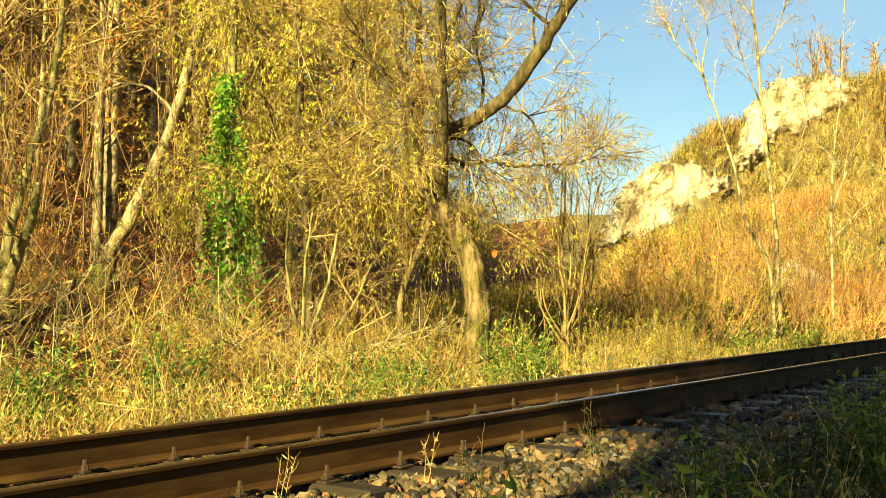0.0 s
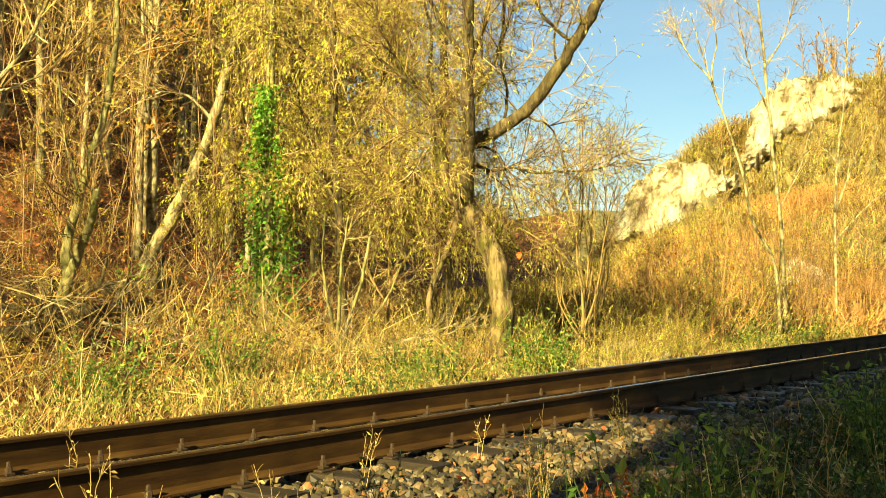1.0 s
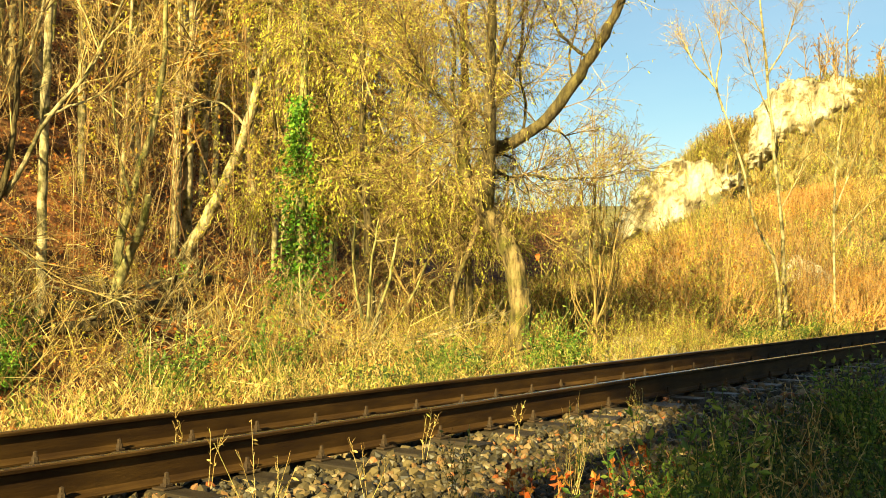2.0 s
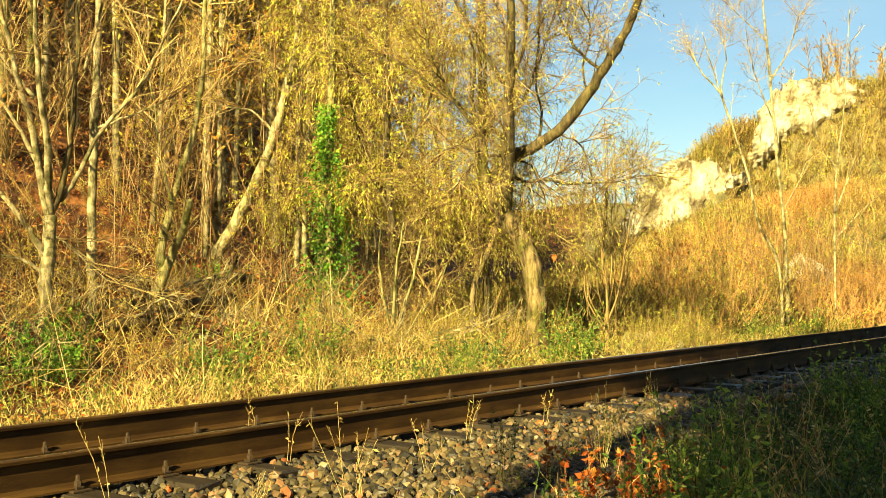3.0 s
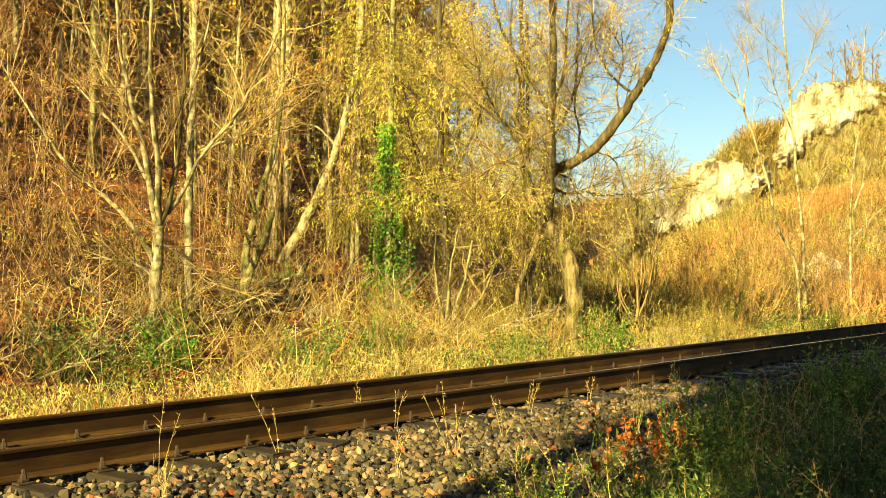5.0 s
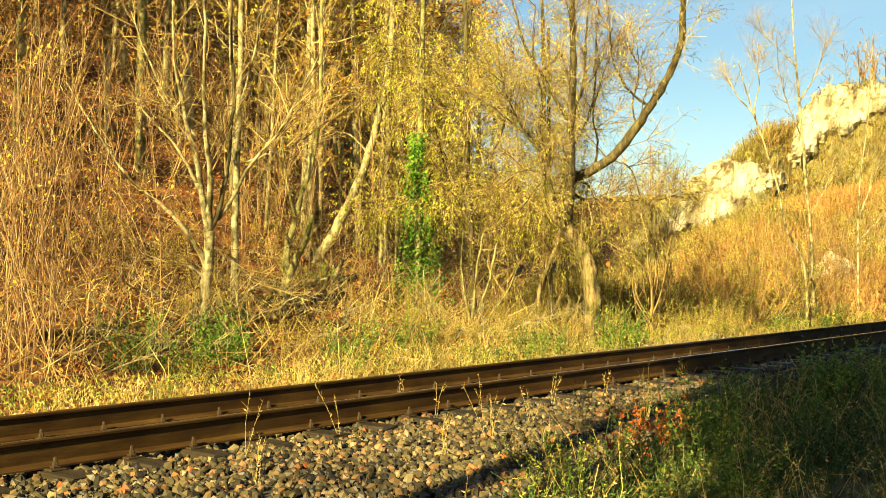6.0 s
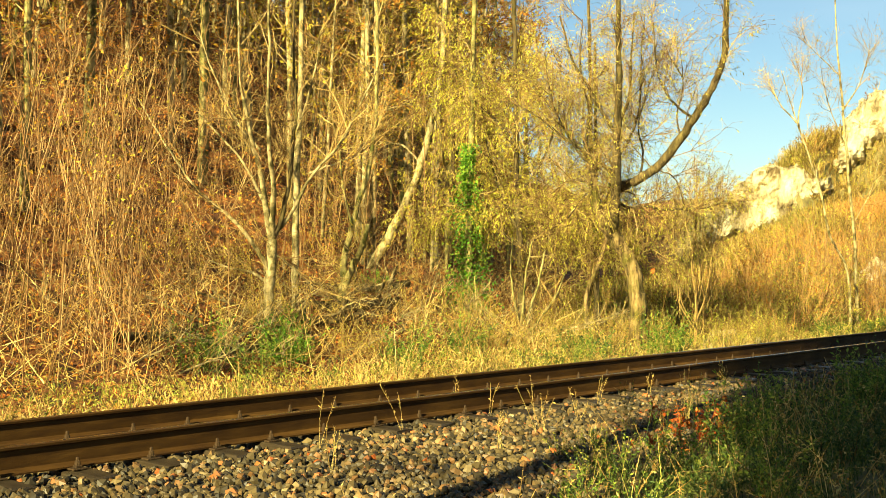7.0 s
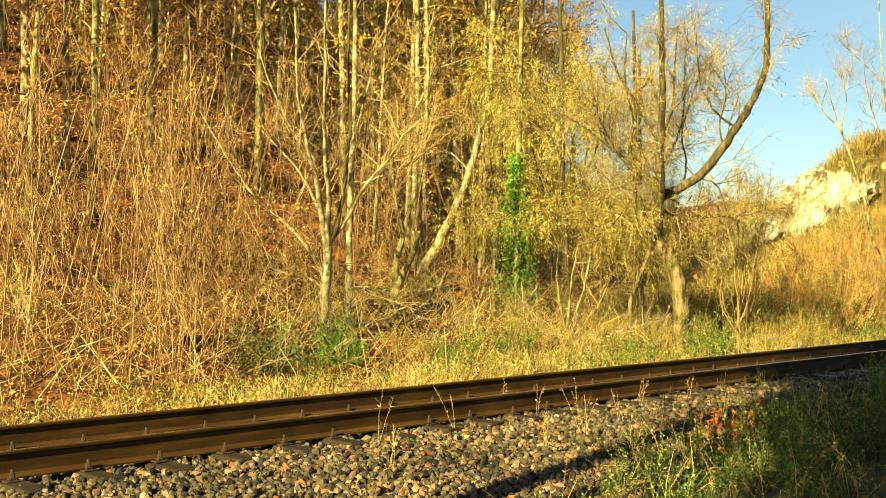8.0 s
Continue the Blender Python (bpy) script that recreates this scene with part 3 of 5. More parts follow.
tree("mossy double-stemmed tree with one stem snapped off", (13.13, 16.39), BROKEN, BARK_MOSSY, None, (10, 5, 3), (1.0, 0.5, 0.3), LEAF_OLIVE, 2, (0.05, 0.03), 0.25, 0.1, 0.8, leaf_on=0.5)
tree("pale trunk leaning over the slope", (17.31, 19.4), [([(0.0, 1.15), (0.24, 1.91), (0.6, 2.54), (1.08, 3.55), (1.45, 4.58), (1.69, 5.6), (1.93, 6.88), (2.05, 10.4)], 0.15, 0.07),
                                                           ([(1.4, 4.4), (0.9, 4.9), (0.3, 5.0), (-0.3, 5.3)], 0.03, 0.01), ([(1.7, 5.7), (1.2, 6.0), (0.6, 5.9), (0.2, 6.2)], 0.03, 0.01)],
     BARK_PALE, None, (14, 5, 3), (1.4, 0.6, 0.3), LEAF_OLIVE, 2, (0.06, 0.035), 0.25, 0.1, 0.8, leaf_on=0.5)
tree("upright grey trunk behind a leaning one", (18.07, 20.07), [([(0.0, 1.27), (0.02, 2.45), (0.05, 3.75), (0.09, 5.71), (0.11, 7.68), (0.07, 11.5)], 0.12, 0.07)],
     BARK_PALE, None, (24, 5, 3), (1.3, 0.6, 0.3), LEAF_OLIVE, 2, (0.06, 0.035), 0.25, 0.1, 0.8, leaf_on=0.6)
YELLOW = [
    ([(0.0, 0.29), (-0.09, 2.32), (-0.19, 4.58), (-0.23, 6.85), (-0.32, 9.2)], 0.09, 0.04),
    ([(-0.1, 2.6), (-0.5, 3.3), (-0.9, 4.6), (-1.2, 6.5)], 0.04, 0.015),
    ([(-0.15, 3.4), (0.4, 4.2), (0.8, 5.4), (0.9, 6.9)], 0.04, 0.015),
    ([(-0.2, 4.6), (-0.7, 5.3), (-1.6, 6.2), (-1.9, 7.6)], 0.04, 0.015),
    ([(-0.1, 2.2), (-0.7, 2.7), (-1.4, 3.2), (-1.7, 3.0)], 0.03, 0.01),
    ([(-0.1, 2.0), (0.5, 2.6), (0.9, 3.1)], 0.03, 0.01),
]
yellow_tree = tree("slender tree full of yellow drooping leaves", (17.81, 14.56), YELLOW, BARK_LIMB, None, (19, 8, 5), (1.2, 0.6, 0.4), LEAF_YELLOW, 3, (0.085, 0.026), 0.1, 0.6, 1.0, low=0.2, leaf_on=0.75)


for x, y, k, sc in ((19.6, 13.6, 0, 0.8), (21.0, 14.6, 0, 0.95), (18.9, 17.9, 0, 0.9)):
    t = copy_thing(yellow_tree, pose(x, y, plain(land(x, y)) * 0.5, 0, 0, 70 * x))
    t.scale = (sc, sc, sc)
OLIVE = [
    ([(0.0, 0.1), (0.1, 1.0), (0.1, 2.2), (0.2, 3.4)], 0.03, 0.015),
    ([(0.05, 0.9), (-0.5, 1.8), (-0.9, 2.8)], 0.02, 0.01),
    ([(0.1, 1.2), (0.6, 2.0), (1.0, 2.8)], 0.03, 0.01),
    ([(0.1, 1.8), (-0.3, 2.7), (-0.4, 3.6)], 0.03, 0.01),
]
SAPLING = [
    ([(0.0, 0.1), (0.05, 0.9), (-0.05, 1.8), (0.02, 2.8), (0.0, 4.4)], 0.025, 0.008),
    ([(0.0, 0.3), (0.3, 1.1), (0.45, 2.0), (0.7, 3.0)], 0.02, 0.007),
    ([(0.0, 0.3), (-0.35, 0.9), (-0.45, 1.7), (-0.55, 2.6)], 0.018, 0.006),
    ([(0.02, 0.5), (0.2, 1.6), (0.15, 2.6), (0.25, 3.6)], 0.016, 0.006),
]
for x, y in ((20.0, 11.15), (20.7, 11.5), (22.3, 12.2)):
    tree("slim many-stemmed sapling, nearly bare", (x, y), SAPLING, BARK_TWIG, None, (7, 5, 4), (0.7, 0.4, 0.25), LEAF_WILLOW, 1, (0.06, 0.028), 0.3, 0.1, 0.7, leaf_on=0.5, low=0.3, thin=0.005, group="saplings by the willow")
tree("low olive bush of fine twigs behind the willow", (18.2, 14.0), OLIVE, BARK_TWIG, None, (18, 6, 4), (0.8, 0.5, 0.35), LEAF_WILLOW, 2, (0.06, 0.03), 0.1, 0.2, 1.0, low=0.0, leaf_on=0.4, category="bush")
STEMS = [
    ([(0.0, 0.1), (0.12, 0.6), (0.35, 1.3), (0.5, 2.1)], 0.045, 0.02),
    ([(-0.1, 0.1), (0.0, 0.7), (0.05, 1.5), (0.2, 2.3)], 0.04, 0.015),
    ([(0.1, 0.1), (0.4, 0.5), (0.75, 1.0), (1.0, 1.6)], 0.04, 0.015),
    ([(-0.15, 0.1), (-0.5, 0.45), (-0.95, 0.75), (-1.3, 1.25)], 0.035, 0.012),
    ([(-0.05, 0.1), (-0.2, 0.9), (-0.3, 1.6), (-0.25, 2.4)], 0.035, 0.012),
]
tree("cluster of bare stems leaning apart behind the bank", (17.1, 14.0), STEMS, BARK_MOSSY, None, (4, 3, 3), (0.6, 0.4, 0.25), None, thin=0.006, category="bush", sides=7)


def ivy_tree(base):
    ob = tree("tree trunk thickly wrapped in green ivy", base, [([(0.0, 0.01), (-0.01, 2.35), (0.0, 3.76), (0.05, 5.88), (0.09, 9.5)], 0.12, 0.06)], BARK_MOSSY, None,
              (30, 6, 4), (1.2, 0.6, 0.4), LEAF_WILLOW, 3, (0.08, 0.026), 0.15, 0.45, 0.9, leaf_on=0.8)
    n = 4200
    z = 0.1 + 4.6 * rng.random(n) ** 1.25
    th = rng.uniform(0, 2 * np.pi, n)
    rad = np.abs(rng.normal(0.2, 0.15, n)) * (1.3 - 0.18 * z) * (1 + 0.45 * np.sin(z * 3.1 + th * 2)) + 0.3 * np.exp(-((z - 2.1) / 0.5) ** 2) * rng.random(n) + 0.18 * np.exp(-((z - 0.8) / 0.6) ** 2) * rng.random(n)
    p = np.stack([rad * np.cos(th) - 0.1 * np.sin(z * 2), rad * np.sin(th), z], 1)
    g = Geo()
    leaves(g, p, np.stack([np.cos(th), np.sin(th), -0.7 + 0 * z], 1) + rng.normal(0, 0.5, (n, 3)), rng.uniform(0.05, 0.1, n), rng.uniform(0.045, 0.08, n), 0.15)
    tagged(part("ivy", g, LEAF_IVY, ob, "glossy green ivy"), kind="stuff")
    return ob


ivy_tree((17.0, 15.6))
SLIM_1 = [([(0.0, 0.6), (-0.11, 1.6), (-0.61, 2.63), (-0.95, 4.11), (-1.29, 5.15), (-1.5, 5.75), (-1.75, 6.5), (-2.06, 7.56)], 0.042, 0.01),
          ([(-1.4, 5.4), (-1.5, 6.2), (-1.3, 7.0), (-1.4, 7.8)], 0.03, 0.01), ([(-1.6, 6.0), (-2.1, 6.6), (-2.4, 7.2)], 0.025, 0.008)]
tree("slim leaning bare sapling with a feathery top", (28.98, 11.01), SLIM_1, BARK_PALE, None, (9, 5, 4), (0.8, 0.5, 0.3), LEAF_WILLOW, 1, (0.05, 0.025), 0.35, 0.0, 0.6, leaf_on=0.45, low=0.5, thin=0.005)
SLIM_2 = [([(0.0, 0.4), (-0.1, 2.39), (-0.28, 4.26), (-0.42, 5.83), (-0.56, 7.4), (-0.7, 8.98), (-0.78, 11.2)], 0.058, 0.016),
          ([(-0.1, 3.2), (0.3, 4.0), (0.6, 5.0)], 0.02, 0.01), ([(-0.4, 5.5), (-0.9, 6.4), (-1.3, 7.4)], 0.025, 0.01), ([(-0.5, 6.6), (0.1, 7.5), (0.5, 8.6)], 0.025, 0.01),
          ([(-0.6, 7.7), (-1.2, 8.4), (-1.7, 9.0)], 0.02, 0.008)]
tree("tall slim birch-like tree, nearly leafless", (30.9, 11.58), SLIM_2, BARK_PALE, None, (11, 5, 4), (0.9, 0.5, 0.35), LEAF_OLIVE, 1, (0.05, 0.03), 0.3, 0.05, 0.7, leaf_on=0.35, low=0.3, thin=0.005)
SLIM_3 = [([(0.0, 0.13), (-0.02, 2.81), (0.05, 4.48), (0.25, 6.15), (0.36, 7.8), (0.44, 9.15)], 0.04, 0.01),
          ([(0.0, 3.2), (0.4, 4.0), (0.9, 5.2), (1.3, 6.4)], 0.03, 0.01), ([(0.0, 2.4), (0.6, 3.0), (1.3, 3.6), (2.0, 4.0)], 0.025, 0.01), ([(0.1, 4.4), (-0.4, 5.2), (-0.7, 6.4)], 0.025, 0.01)]
tree("thin forked tree beside the track, nearly bare", (34.15, 11.4), SLIM_3, BARK_PALE, None, (12, 5, 4), (0.9, 0.5, 0.35), LEAF_OLIVE, 1, (0.05, 0.03), 0.3, 0.05, 0.7, leaf_on=0.45, low=0.2, thin=0.005)


# ---- the forest on the hillside ----
def forest_tree(h, r, lean, bark, leaf, leaf_on, label, crown_from=0.12, big=1.0, boughs=60):
    top = np.array([lean * h, rng.normal(0, 0.02) * h, h])
    n = 9
    path = np.linspace([0, 0, -0.6], top, n)
    path[1:-1, :2] += np.cumsum(rng.normal(0, 0.035, (n - 2, 2)), 0)
    ob = root("tree", label, "tree", pose(0, 0, -200), "forest trees on the hillside")
    g = Geo()
    tube(g, path, np.linspace(r * 1.1, r * 0.3, n), 7, 0.04)
    part("trunk", g, bark, ob, smooth=True)
    f = rng.uniform(crown_from, 1, boughs) ** 0.8 * (n - 1.01)
    k = f.astype(int)
    p = path[k] + (path[k + 1] - path[k]) * (f - k)[:, None]
    out = rng.normal(0, 1, (len(p), 3)) * [1, 1, 0.15] + [0, 0, 0.45]
    g = Geo()
    one = fork(p, out, rng.uniform(0.7, 2.6, len(p)), 0.25, 0.2)
    stems(g, *one, 0.02, 0.008, 4)
    p, d = along_stems(one, 5)
    two = fork(p, d, rng.uniform(0.3, 1.1, len(p)), 0.7, 0.1)
    stems(g, *two, 0.009, 0.004)
    tagged(part("twig_growth", g, BARK_TWIG, ob), kind="stuff")
    p, d = along_stems(two, 9, 0.1)
    keep = rng.random(len(p)) < leaf_on
    p, d = p[keep], d[keep]
    g = Geo()
    leaves(g, p, d + rng.normal(0, 0.8, p.shape), big * rng.uniform(0.09, 0.19, len(p)), big * rng.uniform(0.05, 0.1, len(p)))
    tagged(part("crown", g, leaf, ob, "thin autumn leaves"), kind="stuff")
    return ob


kinds = [
    forest_tree(15, 0.1, 0.02, BARK_PALE, LEAF_RUSSET, 0.65, "straight pale forest tree with thin russet leaves"),
    forest_tree(17, 0.12, -0.03, BARK_PALE, LEAF_OLIVE, 0.5, "tall pale forest tree with olive yellow leaves"),
    forest_tree(13, 0.07, 0.05, BARK_MOSSY, LEAF_RUSSET, 0.5, "slender mossy forest tree with few russet leaves"),
    forest_tree(16, 0.09, 0.0, BARK_PALE, LEAF_OLIVE, 0.3, "straight pale forest tree with sparse olive leaves"),
    forest_tree(18, 0.13, 0.03, BARK_MOSSY, LEAF_RUSSET, 0.8, "tall mossy forest tree with russet leaves"),
    forest_tree(12, 0.06, -0.06, BARK_PALE, LEAF_OLIVE, 0.3, "thin pale forest tree with few yellowing leaves"),
]
spots = []
wood = np.random.default_rng(21)
while len(spots) < 285:
    x, y = wood.uniform(-2, 62), wood.uniform(17.5, 66)
    s = y - 13.5 - 0.62 * max(0, x - 17)
    d = math.hypot(x, y)
    if s < 4.5 or y - 1.9 * x > 26 or d < (21.5 if x < 10 else 26.5) or (d > 44 and wood.random() < 0.35):
        continue
    if any((x - a) ** 2 + (y - b) ** 2 < 1.1 for a, b in spots):
        continue
    spots.append((x, y))
for i, (x, y) in enumerate(spots):
    k = kinds[i % 6] if i < 6 else kinds[(0, 2, 4, 3)[wood.integers(0, 4)] if x < 15 else wood.integers(0, 6)]
    sc = wood.uniform(0.75, 1.2)
    m = pose(x, y, plain(land(x, y)), 0, 0, wood.uniform(0, 360))
    if i < 6:
        k.matrix_basis = m
    else:
        t = copy_thing(k, m)
        t.scale = (sc, sc, sc)


# ---- thicket, scrub and undergrowth ----
def thicket(label, shoots, height, bark, leaf, leaf_on, spread=0.35, width=0.7):
    ob = root("shrub", label, "shrub", pose(0, 0, -200), "bare shrubs beside the track")
    p = np.stack([rng.normal(0, width, shoots), rng.normal(0, width, shoots), np.full(shoots, -0.3)], 1)
    d = np.stack([rng.normal(0, spread, shoots), rng.normal(0, spread, shoots), np.ones(shoots)], 1)
    g = Geo()
    one = fork(p, d, height * rng.uniform(0.45, 1.1, shoots), 0.06, 0.15, 0.12)
    stems(g, *one, rng.uniform(0.005, 0.012, shoots), 0.004, 4)
    tagged(part("shoot_growth", g, bark, ob), kind="stuff")
    g = Geo()
    q, e = along_stems(one, 7, 0.25)
    two = fork(q, e, rng.uniform(0.25, 1.0, len(q)), 0.35, 0.35)
    stems(g, *two, 0.0055, 0.0025)
    q2, e2 = along_stems(two, 3, 0.2)
    three = fork(q2, e2, rng.uniform(0.12, 0.45, len(q2)), 0.5, 0.1)
    stems(g, *three, 0.0035, 0.0018)
    tagged(part("twig_growth", g, bark, ob), kind="stuff")
    g = Geo()
    q, e = along_stems(three, 3, 0.2)
    keep = rng.random(len(q)) < leaf_on
    q, e = q[keep], e[keep]
    leaves(g, q, e + rng.normal(0, 0.7, q.shape), rng.uniform(0.04, 0.09, len(q)), rng.uniform(0.025, 0.05, len(q)))
    tagged(part("foliage", g, leaf, ob), kind="stuff")
    return ob


def place(kinds_list, places, seed):
    """First use stands for itself, the others are copies."""
    r = np.random.default_rng(seed)
    used = set()
    for j, x, y, sc in places:
        k = kinds_list[j]
        m = pose(x, y, plain(land(x, y)), 0, 0, r.uniform(0, 360))
        if j in used:
            t = copy_thing(k, m)
        else:
            used.add(j)
            t = k
            t.matrix_basis = m
        t.scale = (sc, sc, sc)


brush = [thicket("dense thicket of bare brown upright shoots", 13, 6.0, BARK_SHOOT, LEAF_OLIVE, 0.25, 0.24, 0.8),
         thicket("thicket of reddish bare shoots with few leaves", 14, 4.2, BARK_SHOOT, LEAF_RUSSET, 0.35, 0.26, 0.8),
         thicket("low tangled shrub of dry brown twigs", 18, 2.4, BARK_TWIG, LEAF_OLIVE, 0.7, 0.6, 0.5),
         thicket("yellow-leaved shrub with thin stems", 14, 2.8, BARK_TWIG, LEAF_WILLOW, 1.0, 0.5, 0.5),
         thicket("rust-coloured shrub of fine stems", 16, 2.2, BARK_RED, LEAF_RUSSET, 0.9, 0.45, 0.6)]
spots = [(0, 3.4, 13.4, 1.0), (0, 4.5, 14.3, 1.1), (1, 4.9, 13.0, 1.0), (0, 5.9, 14.6, 1.05), (1, 6.6, 14.2, 1.0), (0, 4.2, 16.5, 1.2), (1, 6.0, 17.5, 1.2),
         (1, 3.2, 18.5, 1.2)]
mix = np.random.default_rng(5)
for i in range(8):
    spots.append((2, mix.uniform(7.5, 16), mix.uniform(12.5, 15.5), mix.uniform(0.35, 0.6)))
for i in range(4):
    spots.append((2, mix.uniform(14, 19), mix.uniform(12.0, 14), mix.uniform(0.4, 0.6)))
for i in range(9):
    x = mix.uniform(19.5, 30)
    spots.append((3, x, mix.uniform(0.5, 0.66) * x + 1.5, mix.uniform(0.4, 0.65)))
for i in range(12):
    spots.append((4, mix.uniform(24, 44), mix.uniform(11.6, 17), mix.uniform(0.6, 1.0)))
for i in range(12):
    spots.append((1, mix.uniform(30, 44), mix.uniform(11.6, 14), mix.uniform(0.6, 0.95)))
for i in range(22):
    x = mix.uniform(24, 50)
    lie = mix.uniform(0.34, 0.62)
    spots.append((int(mix.integers(2, 5)), x, max(12.2, lie * x), mix.uniform(0.45, 0.7) if lie > 0.43 else mix.uniform(0.8, 1.3)))
for i in range(9):
    x = mix.uniform(6, 24)
    spots.append((int(mix.integers(0, 2)), x, 18.5 + 0.62 * max(0, x - 17) + mix.uniform(0, 11), mix.uniform(0.8, 1.35)))
for i in range(16):
    x = mix.uniform(27, 47)
    spots.append((int(mix.integers(2, 4)), x, max(12.6, mix.uniform(0.33, 0.5) * x), mix.uniform(0.6, 1.05)))
for i in range(10):
    spots.append((2, mix.uniform(4, 16), mix.uniform(16.5, 24), mix.uniform(0.5, 0.9)))
for i in range(8):
    x = mix.uniform(2.5, 13)
    spots.append((1, x, 17.0 + 0.5 * max(0, x - 8) + mix.uniform(0, 7), mix.uniform(1.0, 1.5)))
for i in range(9):
    spots.append((3 if i % 3 else 2, 19.0 + 0.68 * i + mix.uniform(-0.2, 0.2), mix.uniform(10.75, 11.35), mix.uniform(0.34, 0.52)))
place(brush, spots, 3)


def scatter_over(n, x0, x1, y0, y1, keep):
    x, y = rng.uniform(x0, x1, n), rng.uniform(y0, y1, n)
    k = keep(x, y)
    x, y = x[k], y[k]
    return np.stack([x, y, land(x, y)], 1)


def dry_growth(name, p, h, mat, label, category, lean=0.35, r=0.004, top=0.0015):
    n = len(p)
    h = h * rng.uniform(0.4, 1.25, n)
    d = np.stack([rng.normal(0, lean, n), rng.normal(0, lean, n), np.ones(n)], 1)
    g = Geo()
    s = fork(p - [0, 0, 0.05], d, h, 0.1, 0.0, 0.45)
    stems(g, *s, r, top)
    return stuff(name, g, mat, label, category), s


near_bank = scatter_over(17000, -3, 30, 10.2, 15.5, lambda x, y: (y > 10.2 + 0.25 * np.sin(x * 2.1)) & (y < 11.9 + 0.24 * np.maximum(0, x - 8) + 0.5 * np.sin(x * 1.3) + rng.normal(0, 0.35, len(x))))
_, bank_stems = dry_growth("dry_grass", near_bank, 0.47 + 0.24 * ripple(near_bank[:, 0], near_bank[:, 1], 1.3, 0.5), STRAW, "dense straw-coloured dry grass and stalks on the bank", "dry grass", 0.5, 0.0055)
far_bank = scatter_over(6500, 23, 62, 10.4, 20, lambda x, y: (y < 10.4 + 0.2 * x) & (y > 11.0))
dry_growth("dry_grass", far_bank, 0.75 + 0.4 * ripple(far_bank[:, 0], far_bank[:, 1], 0.6, 0.3), STRAW_RED, "rust-coloured dry stalks beside the track", "dry grass", 0.25, 0.008, 0.003)
whips = scatter_over(1500, -1, 30, 10.8, 17, lambda x, y: y > 11.4)
_, whip_stems = dry_growth("dead_stalks", whips, 1.5, STRAW, "thin dead stalks and arching brambles above the grass", "dead stalks", 0.75, 0.0065, 0.0025)
tangle = scatter_over(9000, 2, 40, 13, 36, lambda x, y: y - 13 - 0.62 * np.maximum(0, x - 17) > 0)
dry_growth("brushwood", tangle, 1.25, BARK_TWIG, "brown brushwood and fallen twigs on the forest floor", "brushwood", 1.6, 0.009, 0.003)
litter = scatter_over(110000, -2, 52, 10.6, 42, lambda x, y: y - 11.0 - 0.62 * np.maximum(0, x - 17) > 0)
g = Geo()
leaves(g, litter + [0, 0, 0.02], rng.normal(0, 1, litter.shape) * [1, 1, 0.4], rng.uniform(0.05, 0.12, len(litter)), rng.uniform(0.035, 0.08, len(litter)))
stuff("leaf_litter", g, LEAF_LITTER, "fallen russet leaves covering the wooded slope", "leaf litter")
g = Geo()
p, d = along_stems(bank_stems, 2, 0.3)
keep = rng.random(len(p)) < 0.4
p, d = p[keep], d[keep]
leaves(g, p, d + rng.normal(0, 0.7, p.shape), rng.uniform(0.04, 0.1, len(p)), rng.uniform(0.015, 0.035, len(p)))
stuff("dry_leaves", g, STRAW, "curled dry leaves on the bank's stalks", "dry leaves")
low_green = scatter_over(9000, -3, 34, 10.2, 13.0, lambda x, y: (ripple(x, y, 0.9, 2.2) > -0.05) | (y < 10.9))
g = Geo()
q = np.repeat(low_green, 3, 0) + rng.normal(0, 1, (3 * len(low_green), 3)) * [0.08, 0.08, 0.0] + np.array([0, 0, 1.0]) * rng.uniform(0.02, 0.4, (3 * len(low_green), 1))
leaves(g, q, rng.normal(0, 0.6, q.shape) + [0, 0, 0.6], rng.uniform(0.03, 0.1, len(q)), rng.uniform(0.01, 0.026, len(q)))
stuff("bank_herbs", g, LEAF_HERB, "yellow green low herbs along the foot of the bank", "herbs")


def fallen_branch(x, y, length, turn, r):
    """A dead bough on the ground, forked twice."""
    ob = root("fallen_branch", "bleached dead branch lying on the leaf litter", "branch", pose(x, y, plain(land(x, y)) + 0.12, 0, 0, turn), "dead branches on the ground")
    g = Geo()
    main = spline([(0, 0, 0), (length * 0.35, 0.1, 0.12), (length * 0.7, -0.05, 0.3), (length, 0.12, 0.32 + 0.1 * length)], 4)
    tube(g, main, np.linspace(r, r * 0.3, len(main)), 6, 0.05)
    part("bough", g, BARK_PALE, ob, smooth=True)
    g = Geo()
    i = rng.integers(3, len(main) - 1, 9)
    one = fork(main[i], main[i + 0] - main[i - 1], length * rng.uniform(0.15, 0.45, 9), 0.5, 0.3)
    stems(g, *one, r * 0.35, r * 0.12, 4)
    q, e = along_stems(one, 4)
    stems(g, *fork(q, e, rng.uniform(0.1, 0.35, len(q)), 0.5, 0.1), r * 0.15, r * 0.07)
    tagged(part("twig_growth", g, BARK_PALE, ob), kind="stuff")


dead = np.random.default_rng(31)
for i in range(34):
    x = dead.uniform(6.0, 17.5)
    fallen_branch(x, dead.uniform(12.4, 17.0), dead.uniform(1.0, 2.6), dead.uniform(0, 360), dead.uniform(0.015, 0.032))

